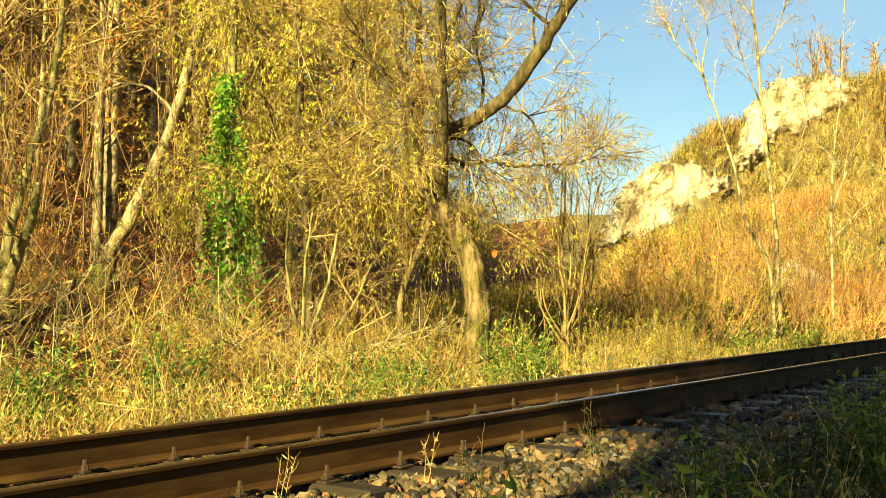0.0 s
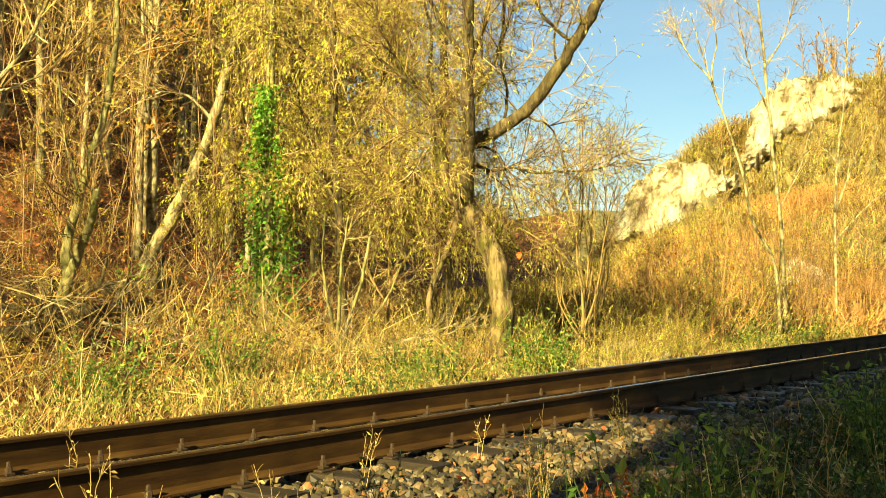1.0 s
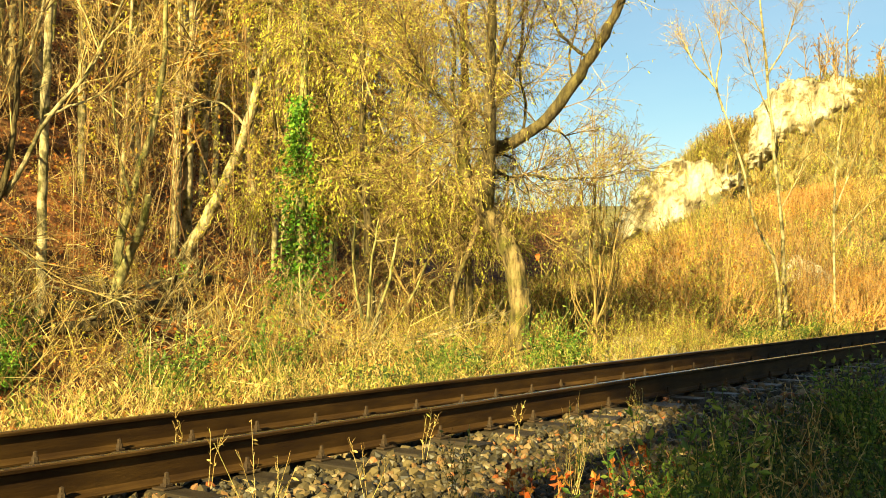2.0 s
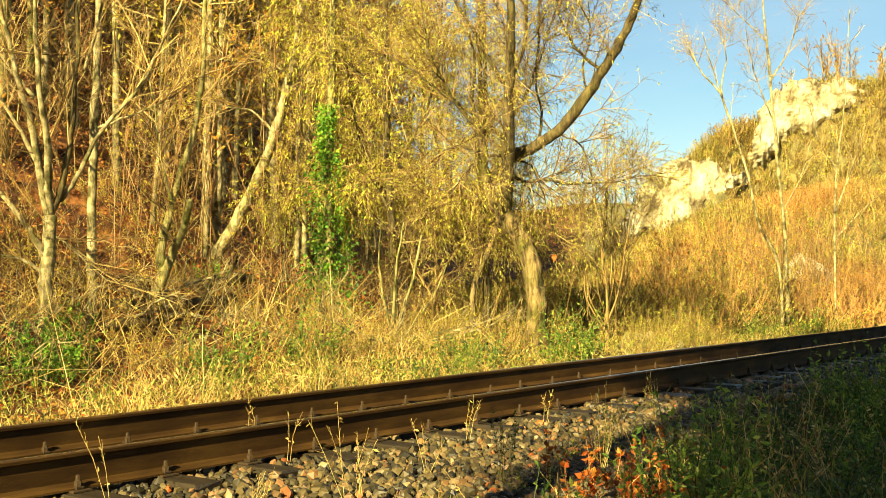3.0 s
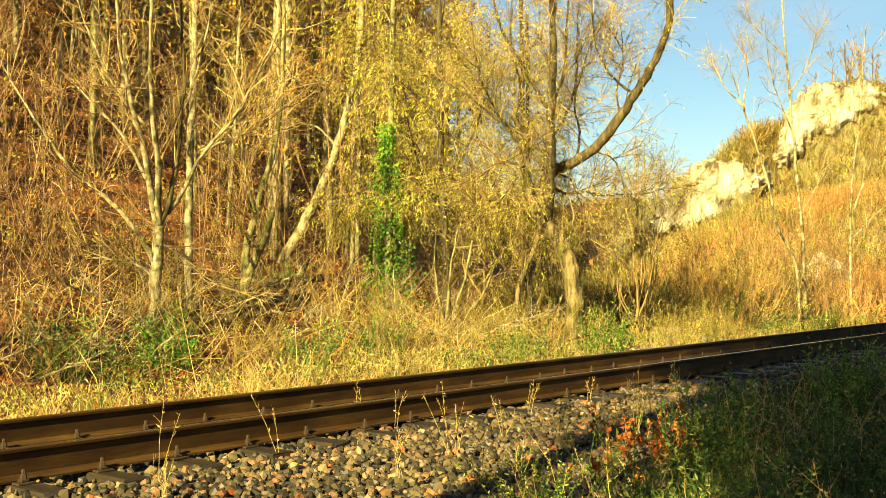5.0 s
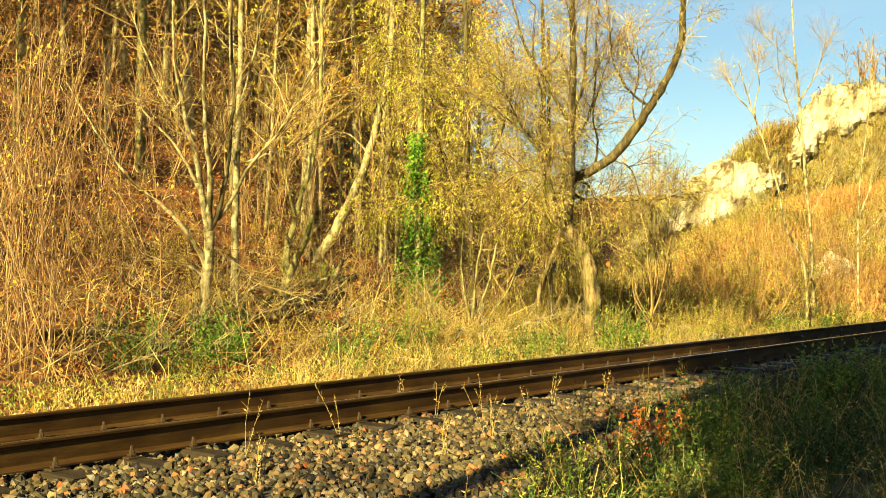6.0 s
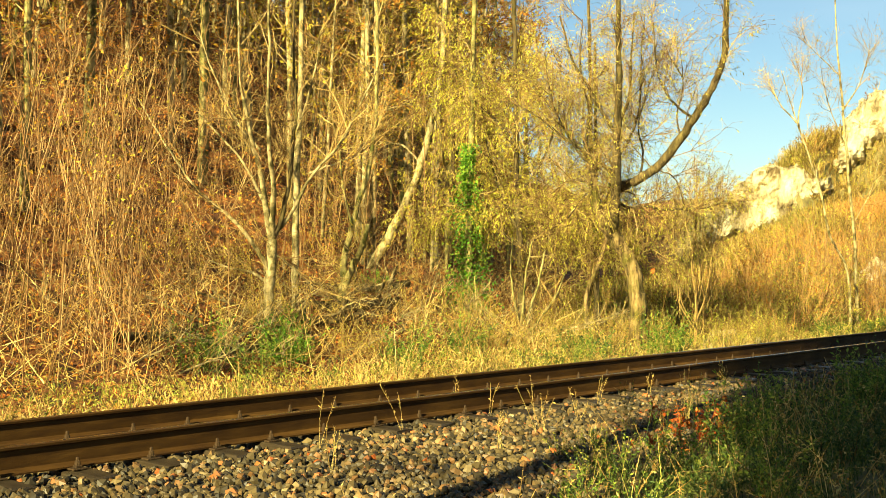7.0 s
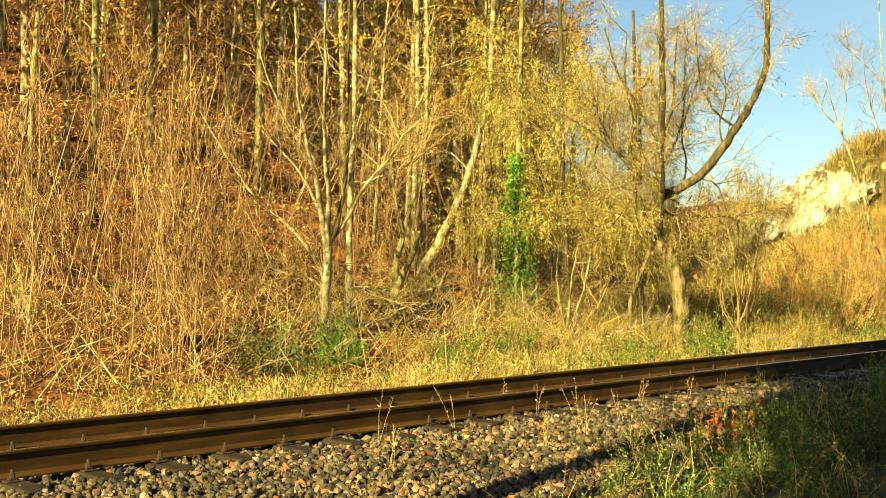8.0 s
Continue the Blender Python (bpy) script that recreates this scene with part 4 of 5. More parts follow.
# ---- green plants on the bank ----
def weed_bush(label, n, h, width, leaf, size=0.07):
    ob = root("weed", label, "weed", pose(0, 0, -200), "green weeds beside the track")
    p = np.stack([rng.normal(0, width, n), rng.normal(0, width, n), np.zeros(n) - 0.05], 1)
    d = np.stack([rng.normal(0, 0.35, n), rng.normal(0, 0.35, n), np.ones(n)], 1)
    s = fork(p, d, h * rng.uniform(0.5, 1.15, n), 0.12, 0.1, 0.3)
    g = Geo()
    stems(g, *s, 0.005, 0.002)
    tagged(part("stalk_growth", g, LEAF_GREEN, ob), kind="stuff")
    q, e = along_stems(s, 16, 0.15)
    g = Geo()
    leaves(g, q, e * 0.4 + rng.normal(0, 0.8, q.shape), size * rng.uniform(0.5, 1.3, len(q)), size * 0.42 * rng.uniform(0.7, 1.3, len(q)))
    tagged(part("foliage", g, leaf, ob), kind="stuff")
    return ob


weeds = [weed_bush("leafy green weed among dry grass", 26, 0.95, 0.22, LEAF_MEADOW), weed_bush("bright green ivy tuft at the foot of a tree", 34, 0.75, 0.24, LEAF_IVY, 0.075),
         weed_bush("low green bramble bush", 40, 0.6, 0.4, LEAF_GREEN, 0.06)]
spots = [(1, 9.3, 13.4, 1.15), (0, 9.5, 13.4, 0.8), (1, 9.0, 13.0, 1.0), (0, 7.25, 12.9, 1.15), (0, 12.8, 12.4, 1.15), (0, 13.2, 12.2, 0.9), (2, 16.3, 11.8, 1.3), (0, 16.0, 11.5, 0.8), (0, 18.0, 10.6, 1.25), (0, 18.2, 10.7, 1.0), (1, 10.5, 14.8, 0.9), (0, 9.3, 13.5, 0.8), (0, 10.6, 11.6, 1.0), (0, 11.0, 11.9, 1.1), (2, 13.75, 10.7, 0.9), (2, 14.3, 11.2, 0.9), (1, 18.1, 10.75, 1.0), (1, 16.1, 17.8, 0.8),
         (2, 26.3, 10.55, 1.0), (2, 29.6, 10.65, 1.1), (0, 26.4, 10.6, 0.9), (0, 29.7, 10.6, 1.0), (0, 7.3, 13.2, 1.1), (0, 7.8, 12.4, 0.8), (0, 6.2, 10.9, 0.5), (2, 12.1, 11.0, 0.7), (0, 15.2, 11.0, 0.8), (2, 22.0, 11.2, 0.9),
         (0, 24.5, 11.4, 1.0), (0, 8.7, 11.4, 0.6)]
place(weeds, spots, 9)


# ---- rocks and the limestone cliff ----
def boulder(label, x, y, size, sink=0.2):
    bm = bmesh.new()
    bmesh.ops.create_icosphere(bm, subdivisions=4, radius=1.0)
    off = Vector((x * 3.1, y * 1.7, 0))
    for v in bm.verts:
        k = 1 + 0.35 * noise.fractal(v.co * 1.2 + off, 0.8, 2.0, 4) + 0.12 * noise.cell(v.co * 2.5 + off)
        v.co = Vector((v.co.x * size[0], v.co.y * size[1], v.co.z * size[2])) * k
    me = bpy.data.meshes.new("boulder")
    bm.to_mesh(me)
    bm.free()
    me.materials.append(ROCK)
    ob = new("boulder", me)
    ob.matrix_world = pose(x, y, plain(land(x, y)) + size[2] * (1 - sink) - size[2] * 0.4, 0, 0, 30)
    return tagged(ob, label, "boulder")


boulder("pale limestone boulder among rust-coloured scrub", 42.35, 15.22, (1.0, 1.0, 0.95), 0.05)
boulder("weathered pale rock half hidden in dry grass", 21.6, 11.3, (0.8, 0.55, 0.6), 0.98)
boulder("low pale rock half hidden in dry grass", 22.7, 11.1, (0.6, 0.45, 0.35), 0.9)


def inside_distance(p, poly):
    """How far each point lies inside a closed outline (negative outside)."""
    poly = np.asarray(poly, float)
    a, b = poly, np.roll(poly, -1, 0)
    ab = b - a
    t = np.clip(((p[:, None] - a) * ab).sum(-1) / (ab ** 2).sum(-1), 0, 1)
    dist = np.linalg.norm(p[:, None] - (a + ab * t[..., None]), axis=-1).min(1)
    cross = ((a[:, 1] > p[:, None, 1]) != (b[:, 1] > p[:, None, 1])) & (p[:, None, 0] < (b[:, 0] - a[:, 0]) * (p[:, None, 1] - a[:, 1]) / (b[:, 1] - a[:, 1] + 1e-12) + a[:, 0])
    return np.where(cross.sum(1) % 2 == 1, dist, -dist)


def cliff_face(label, outline, back, lean, bulge):
    """A craggy rock face in the hill: outline as (across, height), with ledges, cracks and buttresses."""
    o = np.array(outline)
    lo, hi = o.min(0) - 0.5, o.max(0) + 0.5
    na, nz = int((hi[0] - lo[0]) / 0.13), int((hi[1] - lo[1]) / 0.13)
    a, z = np.meshgrid(np.linspace(lo[0], hi[0], na), np.linspace(lo[1], hi[1], nz), indexing="ij")
    edge = inside_distance(np.stack([a.ravel(), z.ravel()], 1), o).reshape(a.shape)
    rough = np.zeros(a.shape)
    for i in range(na):
        for j in range(nz):
            q = Vector((a[i, j] * 0.75, z[i, j] * 0.42, back))
            c = noise.ridged_multi_fractal(q, 0.9, 2.1, 5, 1.0, 2.0)
            crag = noise.noise(Vector((a[i, j] * 1.5, z[i, j] * 1.5, 7.0 + back))) + 0.5 * noise.noise(Vector((a[i, j] * 4.5, z[i, j] * 3.5, 2.0)))
            slab = noise.voronoi(Vector((a[i, j] * 0.9 + 0.35 * z[i, j], z[i, j] * 0.55, back)))[0]
            rough[i, j] = 0.12 * noise.noise(Vector((a[i, j] * 9, z[i, j] * 6, 5))) + 0.28 * crag + 0.22 * c + 0.22 * noise.noise(q * 4.3) + 0.55 * (slab[1] - slab[0]) + 0.25 * noise.noise(Vector((a[i, j] * 5, z[i, j] * 1.1, 4)))
    edge = edge + 0.7 * (rough - 0.45)
    out = np.where(edge < 0, edge * 3.0, np.minimum(edge, 0.3) * bulge) + (rough - 0.45) * 0.8
    depth = back + (z - o[:, 1].min()) * lean - out
    v = np.stack([CLIFF[0] + CLIFF_R[0] * a + CLIFF_B[0] * depth, CLIFF[1] + CLIFF_R[1] * a + CLIFF_B[1] * depth, z], -1)
    idx = np.arange(a.size).reshape(a.shape)
    q = np.stack([idx[:-1, :-1], idx[1:, :-1], idx[1:, 1:], idx[:-1, 1:]], -1)
    q = q[(edge[:-1, :-1] > -0.45)]
    return tagged(new("cliff", Geo().add(v.reshape(-1, 3), q).mesh("cliff", ROCK)), label, "cliff", kind="structure")


LOWER = [(-0.8, 3.0), (-0.2, 4.5), (0.4, 5.6), (1.1, 6.6), (2.2, 7.1), (3.6, 7.3), (4.7, 6.6), (4.9, 5.9), (4.2, 5.1), (3.6, 4.3), (2.4, 4.0), (1.4, 3.4), (0.6, 3.3)]
cliff_face("sunlit pale limestone cliff stepping down the hill", LOWER, 0.4, 0.45, 0.8)
UPPER = [(5.7, 7.5), (5.8, 8.6), (6.2, 9.8), (7.1, 10.8), (8.6, 11.3), (10.4, 11.3), (11.6, 10.7), (10.1, 9.6), (8.8, 8.8), (7.4, 8.3), (6.6, 7.7), (6.1, 7.2)]
cliff_face("high white limestone cliff below the ridge", UPPER, 3.3, 0.45, 0.8)

# scrub on the cliff hill: fine stems and autumn leaves in tufts
hx, hy = rng.uniform(20, 82, 13000), rng.uniform(10.5, 46, 13000)
steep_a, steep_b = rng.uniform(-1.5, 15, 3600), rng.uniform(-2.5, 6.5, 3600)
hx = np.concatenate([hx, CLIFF[0] + CLIFF_R[0] * steep_a + CLIFF_B[0] * steep_b])
hy = np.concatenate([hy, CLIFF[1] + CLIFF_R[1] * steep_a + CLIFF_B[1] * steep_b])
ha = (hx - CLIFF[0]) * CLIFF_R[0] + (hy - CLIFF[1]) * CLIFF_R[1]
hb = (hx - CLIFF[0]) * CLIFF_B[0] + (hy - CLIFF[1]) * CLIFF_B[1]
hz = land(hx, hy)
face = np.stack([ha, hz + 0.3], 1)
on_lower = (inside_distance(face, LOWER) > 0.25) & (hb > -3) & (hb < 5)
on_upper = (inside_distance(face, UPPER) > 0.25) & (hb > -1) & (hb < 8)
on_lower |= (ha > -1.0) & (ha < 4.8) & (hb > -2.6) & (hb < 1.4) & (hz + 0.3 > 3.0 + 0.4 * np.maximum(ha, 0))
on_upper |= (ha > 5.8) & (ha < 10.6) & (hb > 0.6) & (hb < 3.6) & (hz + 0.4 > 7.0 + 0.62 * (ha - 6.1))
keep = (hy > 10.8 + np.maximum(0, 28 - hx) * 0.25) & (hb > -38) & (hb < 16) & (ha > -9) & (ha < 26) & ~on_lower & ~on_upper & (hy < 13.5 + 0.62 * np.maximum(0, hx - 17))
tuft = np.stack([hx, hy, hz], 1)[keep]
tone = (ripple(tuft[:, 0], tuft[:, 1], 0.42, 1.4) + rng.normal(0, 0.24, len(tuft)))
for name, pick, leaf, bark, label in (("scrub", tone < -0.4, LEAF_RUSSET, BARK_RED, "rusty orange scrub on the cliff hill"), ("scrub", (tone >= -0.4) & (tone < 0.2), LEAF_SCRUB, BARK_TWIG, "olive brown scrub on the cliff hill"),
                                      ("scrub", (tone >= 0.2) & (tone < 0.5), LEAF_WILLOW, BARK_TWIG, "yellow scrub on the cliff hill"), ("scrub", tone >= 0.5, LEAF_HERB, BARK_TWIG, "yellow green scrub on the cliff hill")):
    p = tuft[pick]
    p = np.repeat(p, 5, 0)
    d = np.stack([rng.normal(0, 0.5, len(p)), rng.normal(0, 0.5, len(p)), np.ones(len(p))], 1)
    s = fork(p, d, rng.uniform(0.35, 1.25, len(p)), 0.15, 0.1)
    g = Geo()
    stems(g, *s, 0.016, 0.007)
    stuff(name, g, bark, "bare stems of " + label, "scrub")
    q, e = along_stems(s, 9, 0.2)
    g = Geo()
    leaves(g, q, e + rng.normal(0, 0.9, q.shape), rng.uniform(0.05, 0.11, len(q)), rng.uniform(0.03, 0.065, len(q)))
    stuff(name, g, leaf, label, "scrub")

# bare trees along the ridge and on the far slope
ridge = np.random.default_rng(4)
ra, rb = ridge.uniform(6.5, 22, 60), ridge.uniform(4.0, 8.0, 60)
rp = CLIFF + CLIFF_R * ra[:, None] + CLIFF_B * rb[:, None]
rp = np.concatenate([rp, np.stack([ridge.uniform(84, 132, 170), ridge.uniform(42, 86, 170)], 1)])
rh = np.concatenate([ridge.uniform(1.8, 3.3, 60), ridge.uniform(1.8, 3.2, 170)])
foot = np.column_stack([rp, land(rp[:, 0], rp[:, 1]) - 0.2])
g = Geo()
bole = fork(foot, np.tile([0.0, 0.0, 1.0], (230, 1)), rh, 0.06, 0, 0.05)
stems(g, *bole, rh * 0.014, rh * 0.004, 5)
p, d = along_stems(bole, 14, 0.3)
one = fork(p, d, np.repeat(rh, 14) * ridge.uniform(0.12, 0.35, 230 * 14), 0.7, 0.4)
stems(g, *one, 0.018, 0.008)
p, d = along_stems(one, 3)
two = fork(p, d, np.repeat(rh, 42) * ridge.uniform(0.05, 0.15, 230 * 42), 0.6, 0.3)
stems(g, *two, 0.01, 0.005)
stuff("far_woods", g, BARK_TWIG, "small bare brown trees along the skyline", "woods")
g = Geo()
p, d = along_stems(two, 2, 0.3)
keep = ridge.random(len(p)) < 0.15
leaves(g, p[keep], d[keep] + rng.normal(0, 0.8, (int(keep.sum()), 3)), 0.16, 0.09)
stuff("far_woods", g, LEAF_RUSSET, "last russet leaves of the skyline trees", "woods")

# ---- unseen trees added behind the camera to shade the track ahead ----
shade_tree = forest_tree(22, 0.22, 0.01, BARK_MOSSY, LEAF_RUSSET, 1.0, "unseen tall leafy autumn tree added to shade the railway", 0.56, 2.1, 130)
tagged(shade_tree, group="trees on the near side")
near_side = np.random.default_rng(12)
# each crown throws its shade over a strip of the verge and ballast, which starts at (shade_x, shade_y)
shade = [(-3.5, -4.2, 1.0), (-1.2, -2.8, 1.0), (1.0, -1.4, 1.0), (2.0, 0.0, 1.0), (3.6, 1.0, 1.0), (4.6, 1.9, 1.0), (6.0, 2.7, 1.0), (7.6, 3.4, 1.0), (9.4, 4.1, 0.8), (11.2, 5.0, 0.8), (13.5, 5.7, 0.8), (6.0, 1.5, 0.8), (8.6, 2.4, 0.8),
         (4.0, -3.0, 1.38), (8.0, -1.0, 1.38), (12.0, 0.5, 1.38), (16.0, 2.0, 1.38), (20.0, 3.0, 1.38), (24.0, 3.8, 1.38)]
for i, (shade_x, shade_y, sc) in enumerate(shade):
    throw = 26.4 * sc
    x = shade_x - throw * math.cos(radians(SUN_AZ - 180)) + near_side.uniform(-0.5, 0.5)
    y = shade_y - throw * math.sin(radians(SUN_AZ - 180))
    m = pose(x, y, plain(land(x, y)), 0, 0, near_side.uniform(0, 360))
    t = copy_thing(shade_tree, m) if i else shade_tree
    t.matrix_basis = m
    t.scale = (sc, sc, sc)
# A further row, never in view, added only to cut skylight on the foreground.
for i in range(16):
    t = copy_thing(shade_tree, pose(-12 + 2.6 * i, near_side.uniform(-25, -18.5), 0, 0, 0, near_side.uniform(0, 360)))

# ---- foreground verge ----
vx, vy = rng.uniform(-4, 34, 36000), rng.uniform(-1.5, 5.3, 36000)
keep = (vy < verge_edge(vx) + 0.05 + rng.normal(0, 0.3, len(vx))) & (vx - 1.55 * vy < 26) & (rng.random(len(vx)) < np.where(vx < 14, 1, 0.45))
vx, vy = vx[keep], vy[keep]
p = np.stack([vx, vy, land(vx, vy) - 0.02], 1)
n = len(p)
d = np.stack([rng.normal(0, 0.45, n), rng.normal(0, 0.45, n), np.ones(n)], 1)
s = fork(p, d, 0.06 + 0.34 * rng.random(n) ** 2.4, 0.15, 0, 0.6)
g = Geo()
stems(g, *s, 0.005, 0.0015)
stuff("grass", g, GRASS, "dark green rough grass beside the ballast", "grass")
g = Geo()
q, e = along_stems(s, 2, 0.2)
leaves(g, q, e * 0.5 + rng.normal(0, 0.7, q.shape), rng.uniform(0.02, 0.055, len(q)), rng.uniform(0.008, 0.022, len(q)))
g2 = Geo()
i = rng.random(len(p)) < 0.11
t3 = fork(p[i], d[i], rng.uniform(0.25, 0.7, int(i.sum())), 0.2, 0, 0.3)
stems(g2, *t3, 0.004, 0.0015)
q2, e2 = along_stems(t3, 8, 0.4)
leaves(g2, q2, e2 * 0.4 + rng.normal(0, 0.7, q2.shape), rng.uniform(0.02, 0.05, len(q2)), rng.uniform(0.008, 0.02, len(q2)))
stuff("dry_stalks", g2, STRAW, "dry brown stalks in the rough verge grass", "dry stalks")
i = rng.choice(len(p), 2600, replace=False)
g2 = Geo()
leaves(g2, p[i] + [0, 0, 0.06], rng.normal(0, 1, (2600, 3)) * [1, 1, 0.5], rng.uniform(0.03, 0.08, 2600), rng.uniform(0.025, 0.05, 2600))
stuff("fallen_leaves", g2, LEAF_RUSSET, "fallen brown and orange leaves in the verge", "leaves")
stuff("verge_herbs", g, LEAF_GREEN, "small green herbs in the rough grass", "herbs")
places = [(0, 7.0, 3.2, 0.6), (2, 8.5, 3.6, 0.7), (2, 10.0, 3.9, 0.75), (0, 9.6, 3.0, 0.7), (2, 11.5, 4.3, 0.8), (0, 12.5, 3.8, 0.8), (2, 13.5, 4.6, 0.8), (2, 7.6, 2.2, 0.7), (0, 15.5, 4.4, 0.8), (2, 9.0, 2.0, 0.7),
          (0, 8.0, 3.9, 0.55), (0, 9.2, 4.2, 0.6), (0, 10.8, 4.5, 0.6), (0, 11.2, 3.6, 0.75), (0, 13.0, 4.4, 0.7), (0, 6.4, 2.8, 0.55), (0, 5.4, 2.6, 0.5), (2, 6.8, 1.7, 0.7), (2, 5.6, 1.9, 0.7), (0, 4.6, 1.6, 0.6), (2, 17.5, 4.6, 0.9), (2, 12.0, 2.6, 0.8), (0, 2.6, 1.8, 0.5), (2, 3.6, 2.2, 0.6), (0, 1.2, 1.4, 0.5), (0, 3.4, 2.9, 0.45), (0, 4.4, 3.1, 0.5), (2, 2.0, 1.0, 0.6), (3, 5.3, 4.3, 0.6), (3, 5.6, 3.9, 0.7), (3, 5.0, 3.7, 0.6), (3, 4.5, 3.4, 0.6), (3, 6.0, 4.4, 0.55), (3, 8.6, 4.9, 0.7), (3, 6.4, 4.0, 0.5), (3, 9.4, 3.6, 0.7)]
weeds.append(weed_bush("yellow green tuft of weeds", 16, 0.6, 0.16, LEAF_HERB, 0.06))
for j, x, y, sc in places:
    t = copy_thing(weeds[j], pose(x, y, plain(land(x, y)), 0, 0, 77 * x))
    t.scale = (sc, sc, sc)
    tagged(t, "yellow green weed at the edge of the ballast" if j == 3 else "green weed in the rough verge grass", "weed", "weeds in the foreground verge")
weeds.append(weed_bush("broad-leaved dark green weed", 24, 0.42, 0.24, LEAF_GREEN, 0.05))
lush = np.random.default_rng(17)
for i in range(75):
    x = 4.2 + 17 * lush.random() ** 1.3
    y = float(verge_edge(x)) - 0.45 - 2.6 * lush.random()
    j = 4 if i == 0 else int(lush.choice([4, 4, 0, 2]))
    t = weeds[4] if i == 0 else copy_thing(weeds[j], pose(x, y, 0))
    t.matrix_basis = pose(x, y, plain(land(x, y)), 0, 0, lush.uniform(0, 360))
    sc = lush.uniform(0.45, 0.95)
    t.scale = (sc, sc, sc)
    tagged(t, "leafy dark green weed in the shaded verge", "weed", "weeds in the foreground verge")
weeds[3].matrix_basis = pose(7.3, 4.6, plain(land(7.3, 4.6)))
weeds[3].scale = (0.55, 0.55, 0.55)
tagged(weeds[3], "yellow green weed at the edge of the ballast", "weed", "weeds in the foreground verge")


def red_plant(x, y, n, h):
    ob = root("red_plant", "small plant with scarlet and orange autumn leaves", "plant", pose(x, y, -0.1), "red-leaved plants")
    p = np.stack([rng.normal(0, 0.2, n), rng.normal(0, 0.2, n), np.zeros(n)], 1)
    s = fork(p, np.stack([rng.normal(0, 0.5, n), rng.normal(0, 0.5, n), np.ones(n)], 1), h * rng.uniform(0.5, 1.2, n), 0.1)
    g = Geo()
    stems(g, *s, 0.004, 0.002)
    tagged(part("stalk_growth", g, STRAW_RED, ob), kind="stuff")
    q, e = along_stems(s, 9, 0.3)
    g = Geo()
    leaves(g, q, e * 0.4 + rng.normal(0, 0.8, q.shape), rng.uniform(0.035, 0.07, len(q)), rng.uniform(0.025, 0.05, len(q)))
    tagged(part("foliage", g, LEAF_RED, ob), kind="stuff")


for x, y, n, h in ((7.05, 3.75, 12, 0.3), (7.4, 4.0, 8, 0.25), (7.9, 4.6, 8, 0.3), (6.8, 3.3, 14, 0.22), (7.3, 3.5, 14, 0.22), (6.6, 3.6, 7, 0.2), (5.9, 3.4, 6, 0.18), (8.6, 4.3, 6, 0.25)):
    red_plant(x, y, n, h)


def stalk(x, y, h, n, label):
    """Dry weed standing in the ballast: a few stems with seed heads and shrivelled leaves."""
    ob = root("dry_weed", label, "weed", pose(x, y, -0.05), "dry weeds in the ballast")
    p = np.stack([rng.normal(0, 0.03, n), rng.normal(0, 0.03, n), np.zeros(n)], 1)
    s = fork(p, np.stack([rng.normal(0, 0.2, n), rng.normal(0, 0.2, n), np.ones(n)], 1), h * rng.uniform(0.6, 1.1, n), 0.05, 0, 0.2)
    g = Geo()
    stems(g, *s, 0.0021, 0.0012, 4)
    q, e = along_stems(s, 5, 0.4)
    stems(g, *fork(q, e, rng.uniform(0.03, 0.1, len(q)), 0.5, 0.2), 0.0018, 0.001)
    tagged(part("stalk_growth", g, STRAW, ob), kind="stuff")
    q, e = along_stems(s, 5 if n < 8 else 9, 0.25)
    g = Geo()
    leaves(g, q, e * 0.3 + rng.normal(0, 0.7, q.shape), rng.uniform(0.015, 0.05, len(q)), rng.uniform(0.008, 0.02, len(q)))
    tagged(part("foliage", g, STRAW if n < 8 else LEAF_GREEN, ob), kind="stuff")


for x, y, h, n in ((5.75, 5.0, 0.6, 4), (5.95, 5.1, 0.5, 3), (6.6, 6.4, 0.42, 2), (4.84, 6.2, 0.62, 2), (7.9, 4.4, 0.6, 9), (8.1, 4.6, 0.5, 7), (6.9, 5.3, 0.45, 3), (8.4, 6.0, 0.4, 3), (3.3, 5.9, 0.6, 2), (6.9, 4.6, 0.5, 9),
                   (9.8, 6.1, 0.35, 3), (10.9, 5.5, 0.4, 8), (4.6, 4.6, 0.35, 6), (2.6, 4.9, 0.4, 4), (7.4, 7.6, 0.35, 2), (9.3, 5.0, 0.4, 6), (5.2, 3.9, 0.3, 8)):
    stalk(x, y, h, n, "dry weed stalk standing in the ballast" if n < 6 else "tufted green weed in the ballast")


def ribbon(x, y, z):
    g = Geo()
    u = np.linspace(0, 1, 6)
    w = 0.03 + 0.012 * np.sin(u * 5)
    front = np.stack([np.stack([-w, 0.02 * np.sin(u * 6), 0.1 - u * 0.11], 1), np.stack([w, 0.02 * np.cos(u * 4), 0.1 - u * 0.11 + 0.01], 1)], 1).reshape(-1, 3)
    back = front + [0, 0.006, 0]
    k = np.arange(5) * 2
    f = np.stack([k, k + 1, k + 3, k + 2], 1)
    g.add(np.concatenate([front, back]), np.concatenate([f, f[:, ::-1] + 12, np.stack([k, k + 2, k + 14, k + 12], 1), np.stack([k + 1, k + 13, k + 15, k + 3], 1)]))
    ob = tagged(new("red_leaf", g.mesh("red_leaf", LEAF_RED)), "single bright red leaf caught on a twig", "leaf")
    ob.matrix_world = pose(x, y, z, 0, 0, -50)


ribbon(17.27, 10.6, 1.6)


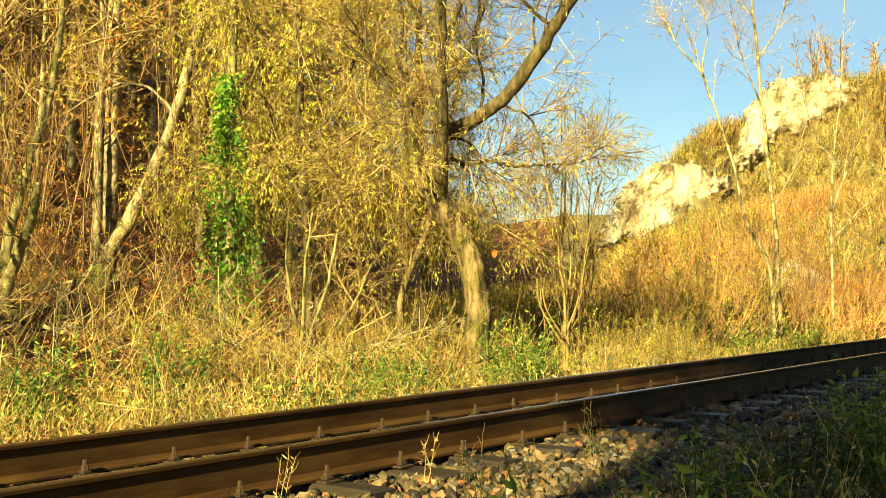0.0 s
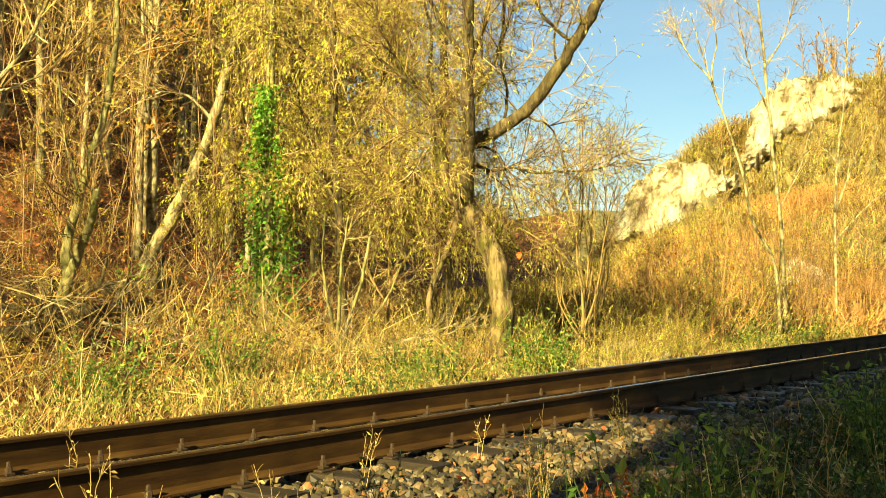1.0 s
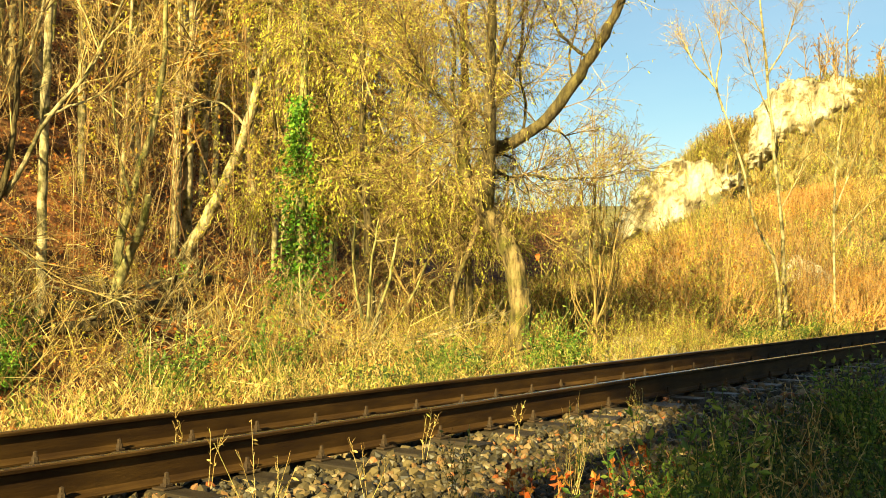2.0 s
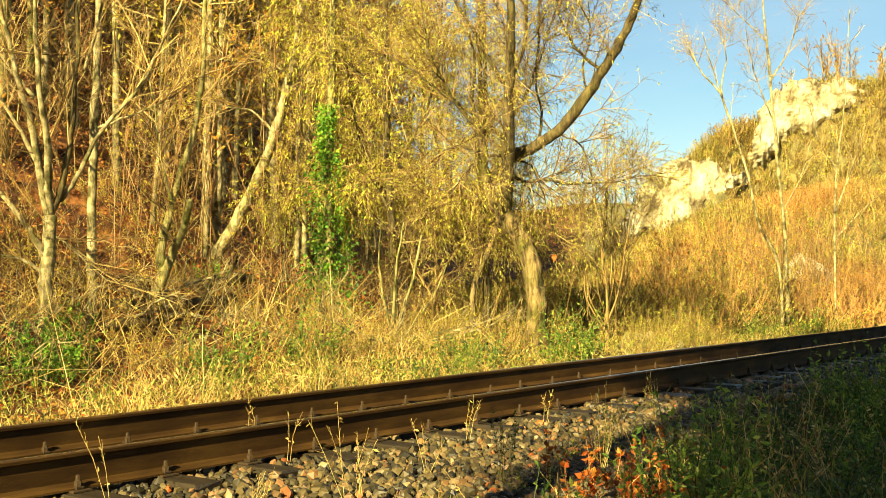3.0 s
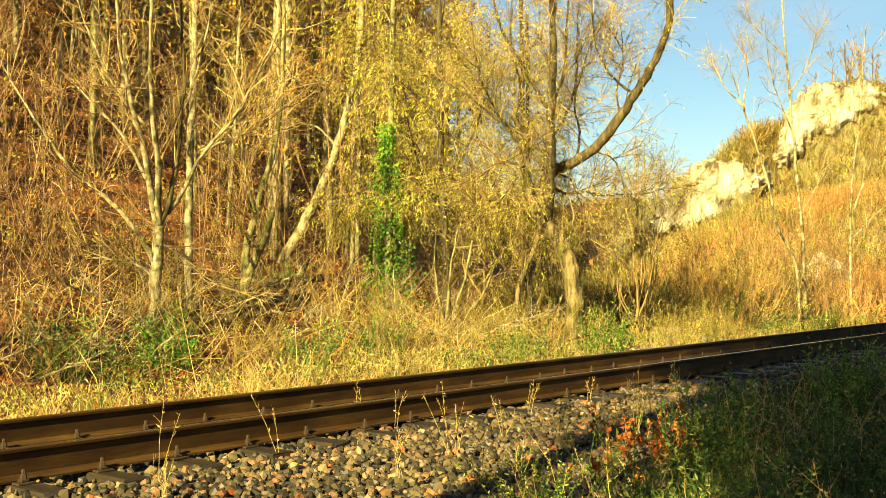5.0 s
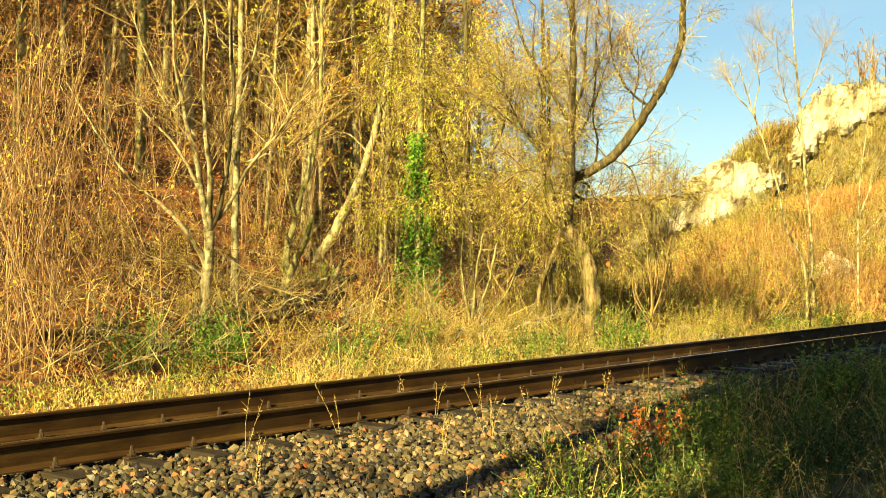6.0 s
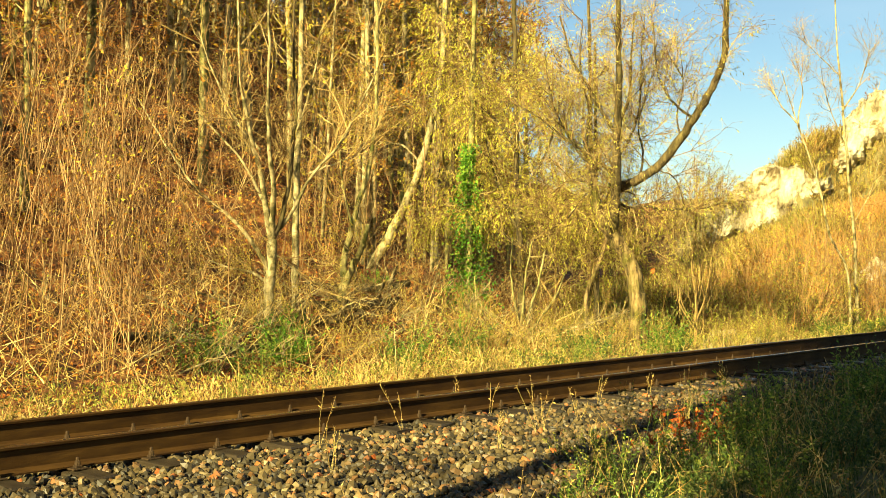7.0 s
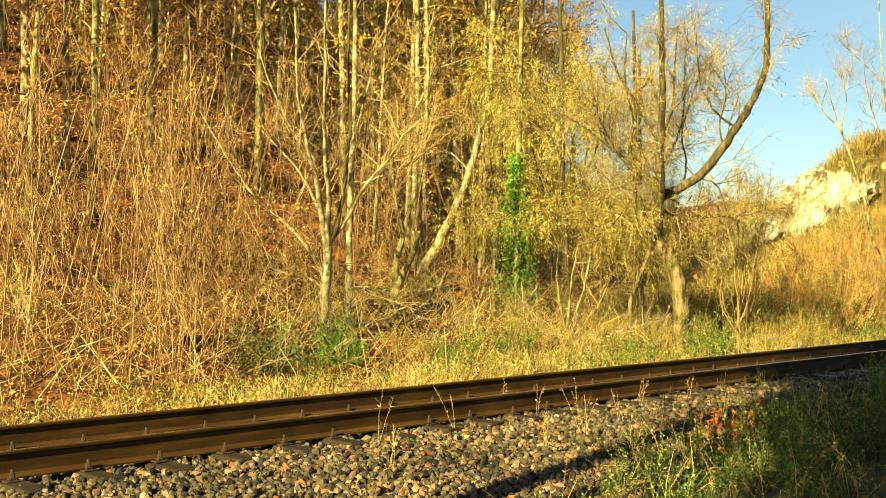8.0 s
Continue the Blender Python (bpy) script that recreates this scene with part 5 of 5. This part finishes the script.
# ---- broken stone of the ballast ----
PHI = (1 + 5 ** 0.5) / 2
ICO = unit(np.array([(-1, PHI, 0), (1, PHI, 0), (-1, -PHI, 0), (1, -PHI, 0), (0, -1, PHI), (0, 1, PHI), (0, -1, -PHI), (0, 1, -PHI), (PHI, 0, -1), (PHI, 0, 1), (-PHI, 0, -1), (-PHI, 0, 1)]))
ICO_T = np.array([(0, 11, 5), (0, 5, 1), (0, 1, 7), (0, 7, 10), (0, 10, 11), (1, 5, 9), (5, 11, 4), (11, 10, 2), (10, 7, 6), (7, 1, 8),
                  (3, 9, 4), (3, 4, 2), (3, 2, 6), (3, 6, 8), (3, 8, 9), (4, 9, 5), (2, 4, 11), (6, 2, 10), (8, 6, 7), (9, 8, 1)])


def stones(n):
    """Angular stones about the origin, one unit across, n x 12 x 3."""
    v = ICO[None] * (1 + rng.uniform(-0.32, 0.22, (n, 12, 1))) * rng.uniform(0.62, 1.25, (n, 1, 3))
    q, _ = np.linalg.qr(rng.normal(0, 1, (n, 3, 3)))
    q[np.linalg.det(q) < 0, :, 0] *= -1
    return np.einsum("nij,nkj->nki", q, v)


def spread(n, x0, x1, size):
    x, y = rng.uniform(x0, x1, n), rng.uniform(1.2, 10.2, n)
    keep = (y > verge_edge(x) - 0.8 + rng.normal(0, 0.3, n)) & (np.abs(y - NEAR_RAIL) > 0.1) & (np.abs(y - FAR_RAIL) > 0.1)
    between = (np.abs(y - GAUGE_MID) < 1.34) & (np.abs((x + 11.9 + 0.385) % 0.77 - 0.385) < 0.12)
    keep &= ~(between & (rng.random(n) < 0.96))
    x, y = x[keep], y[keep]
    r = size * (0.5 + 0.9 * rng.random(len(x)) ** 1.4)
    return np.stack([x, y, bed_height(x, y) + r * 0.3 - 0.004 + 0.02 * rng.random(len(x))], 1), r


def stone_part(p, r):
    g = Geo()
    v = stones(len(p)) * r[:, None, None] + p[:, None]
    g.add(v.reshape(-1, 3), None, (ICO_T[None] + (np.arange(len(p)) * 12)[:, None, None]).reshape(-1, 3))
    tagged(part("loose_stones", g, STONE, ballast), kind="stuff")


p, r = spread(44000, -4.0, 12.5, 0.039)
mine = (p[:, 0] > 3.6) & (p[:, 0] < 6.2) & (p[:, 1] > 5.0) & (p[:, 1] < 6.6)
single = np.flatnonzero(mine)[:300]
rest = np.ones(len(p), bool)
rest[single] = False
stone_part(p[rest], r[rest])
stone_part(*spread(13000, 12.5, 26, 0.05))
stone_part(*spread(5000, 26, 60, 0.07))
shapes = []
for v in stones(12):
    shapes.append(Geo().add(v, None, ICO_T).mesh("stone", STONE_ONE))
for j, i in enumerate(single):
    ob = part("stone", shapes[j % 12], None, ballast)
    ob.matrix_basis = Matrix.Translation(p[i]) @ Euler(rng.uniform(0, 6.28, 3)).to_matrix().to_4x4() @ Matrix.Scale(float(r[i]), 4)


# ---- dead wood on the lower slope, dry growth in the verge ----
lower_slope = scatter_over(420, 2.0, 17, 13.0, 17.5, lambda x, y: y > 13.0)
dry_growth("dead_wood", lower_slope, 1.3, STRAW, "bleached fallen sticks on the lower slope", "dead wood", 1.7, 0.011, 0.004)


def log(x, y, length, turn, r):
    """Rotten trunk lying on the slope, with broken stubs."""
    ob = root("log", "dark rotten log lying in the leaf litter", "log", pose(x, y, plain(land(x, y)) + r * 0.6, 0, 0, turn), "rotten logs on the slope")
    g = Geo()
    main = spline([(-length / 2, 0, 0.05), (-length * 0.15, 0.08, 0), (length * 0.2, -0.06, 0.03), (length / 2, 0.05, 0.12)], 4)
    tube(g, main, np.linspace(r, r * 0.6, len(main)), 10, 0.12)
    part("stem", g, BARK_LIMB, ob, smooth=True)
    for k, a in ((5, 0.9), (9, -0.7)):
        g = Geo()
        b = main[k]
        tube(g, spline([b, b + np.array([0.12, 0.1 * a, 0.22]), b + np.array([0.2, 0.25 * a, 0.5])], 3), np.linspace(r * 0.4, r * 0.15, 7), 6, 0.08)
        part("branch_stub", g, BARK_LIMB, ob, smooth=True)


for x, y, length, turn, r in ((13.2, 16.2, 3.0, -24, 0.15), (11.6, 15.4, 2.4, -40, 0.12), (9.2, 13.9, 2.2, -12, 0.11), (15.0, 17.4, 2.6, -30, 0.13), (7.6, 14.8, 2.4, 20, 0.1)):
    log(x, y, length, turn, r)
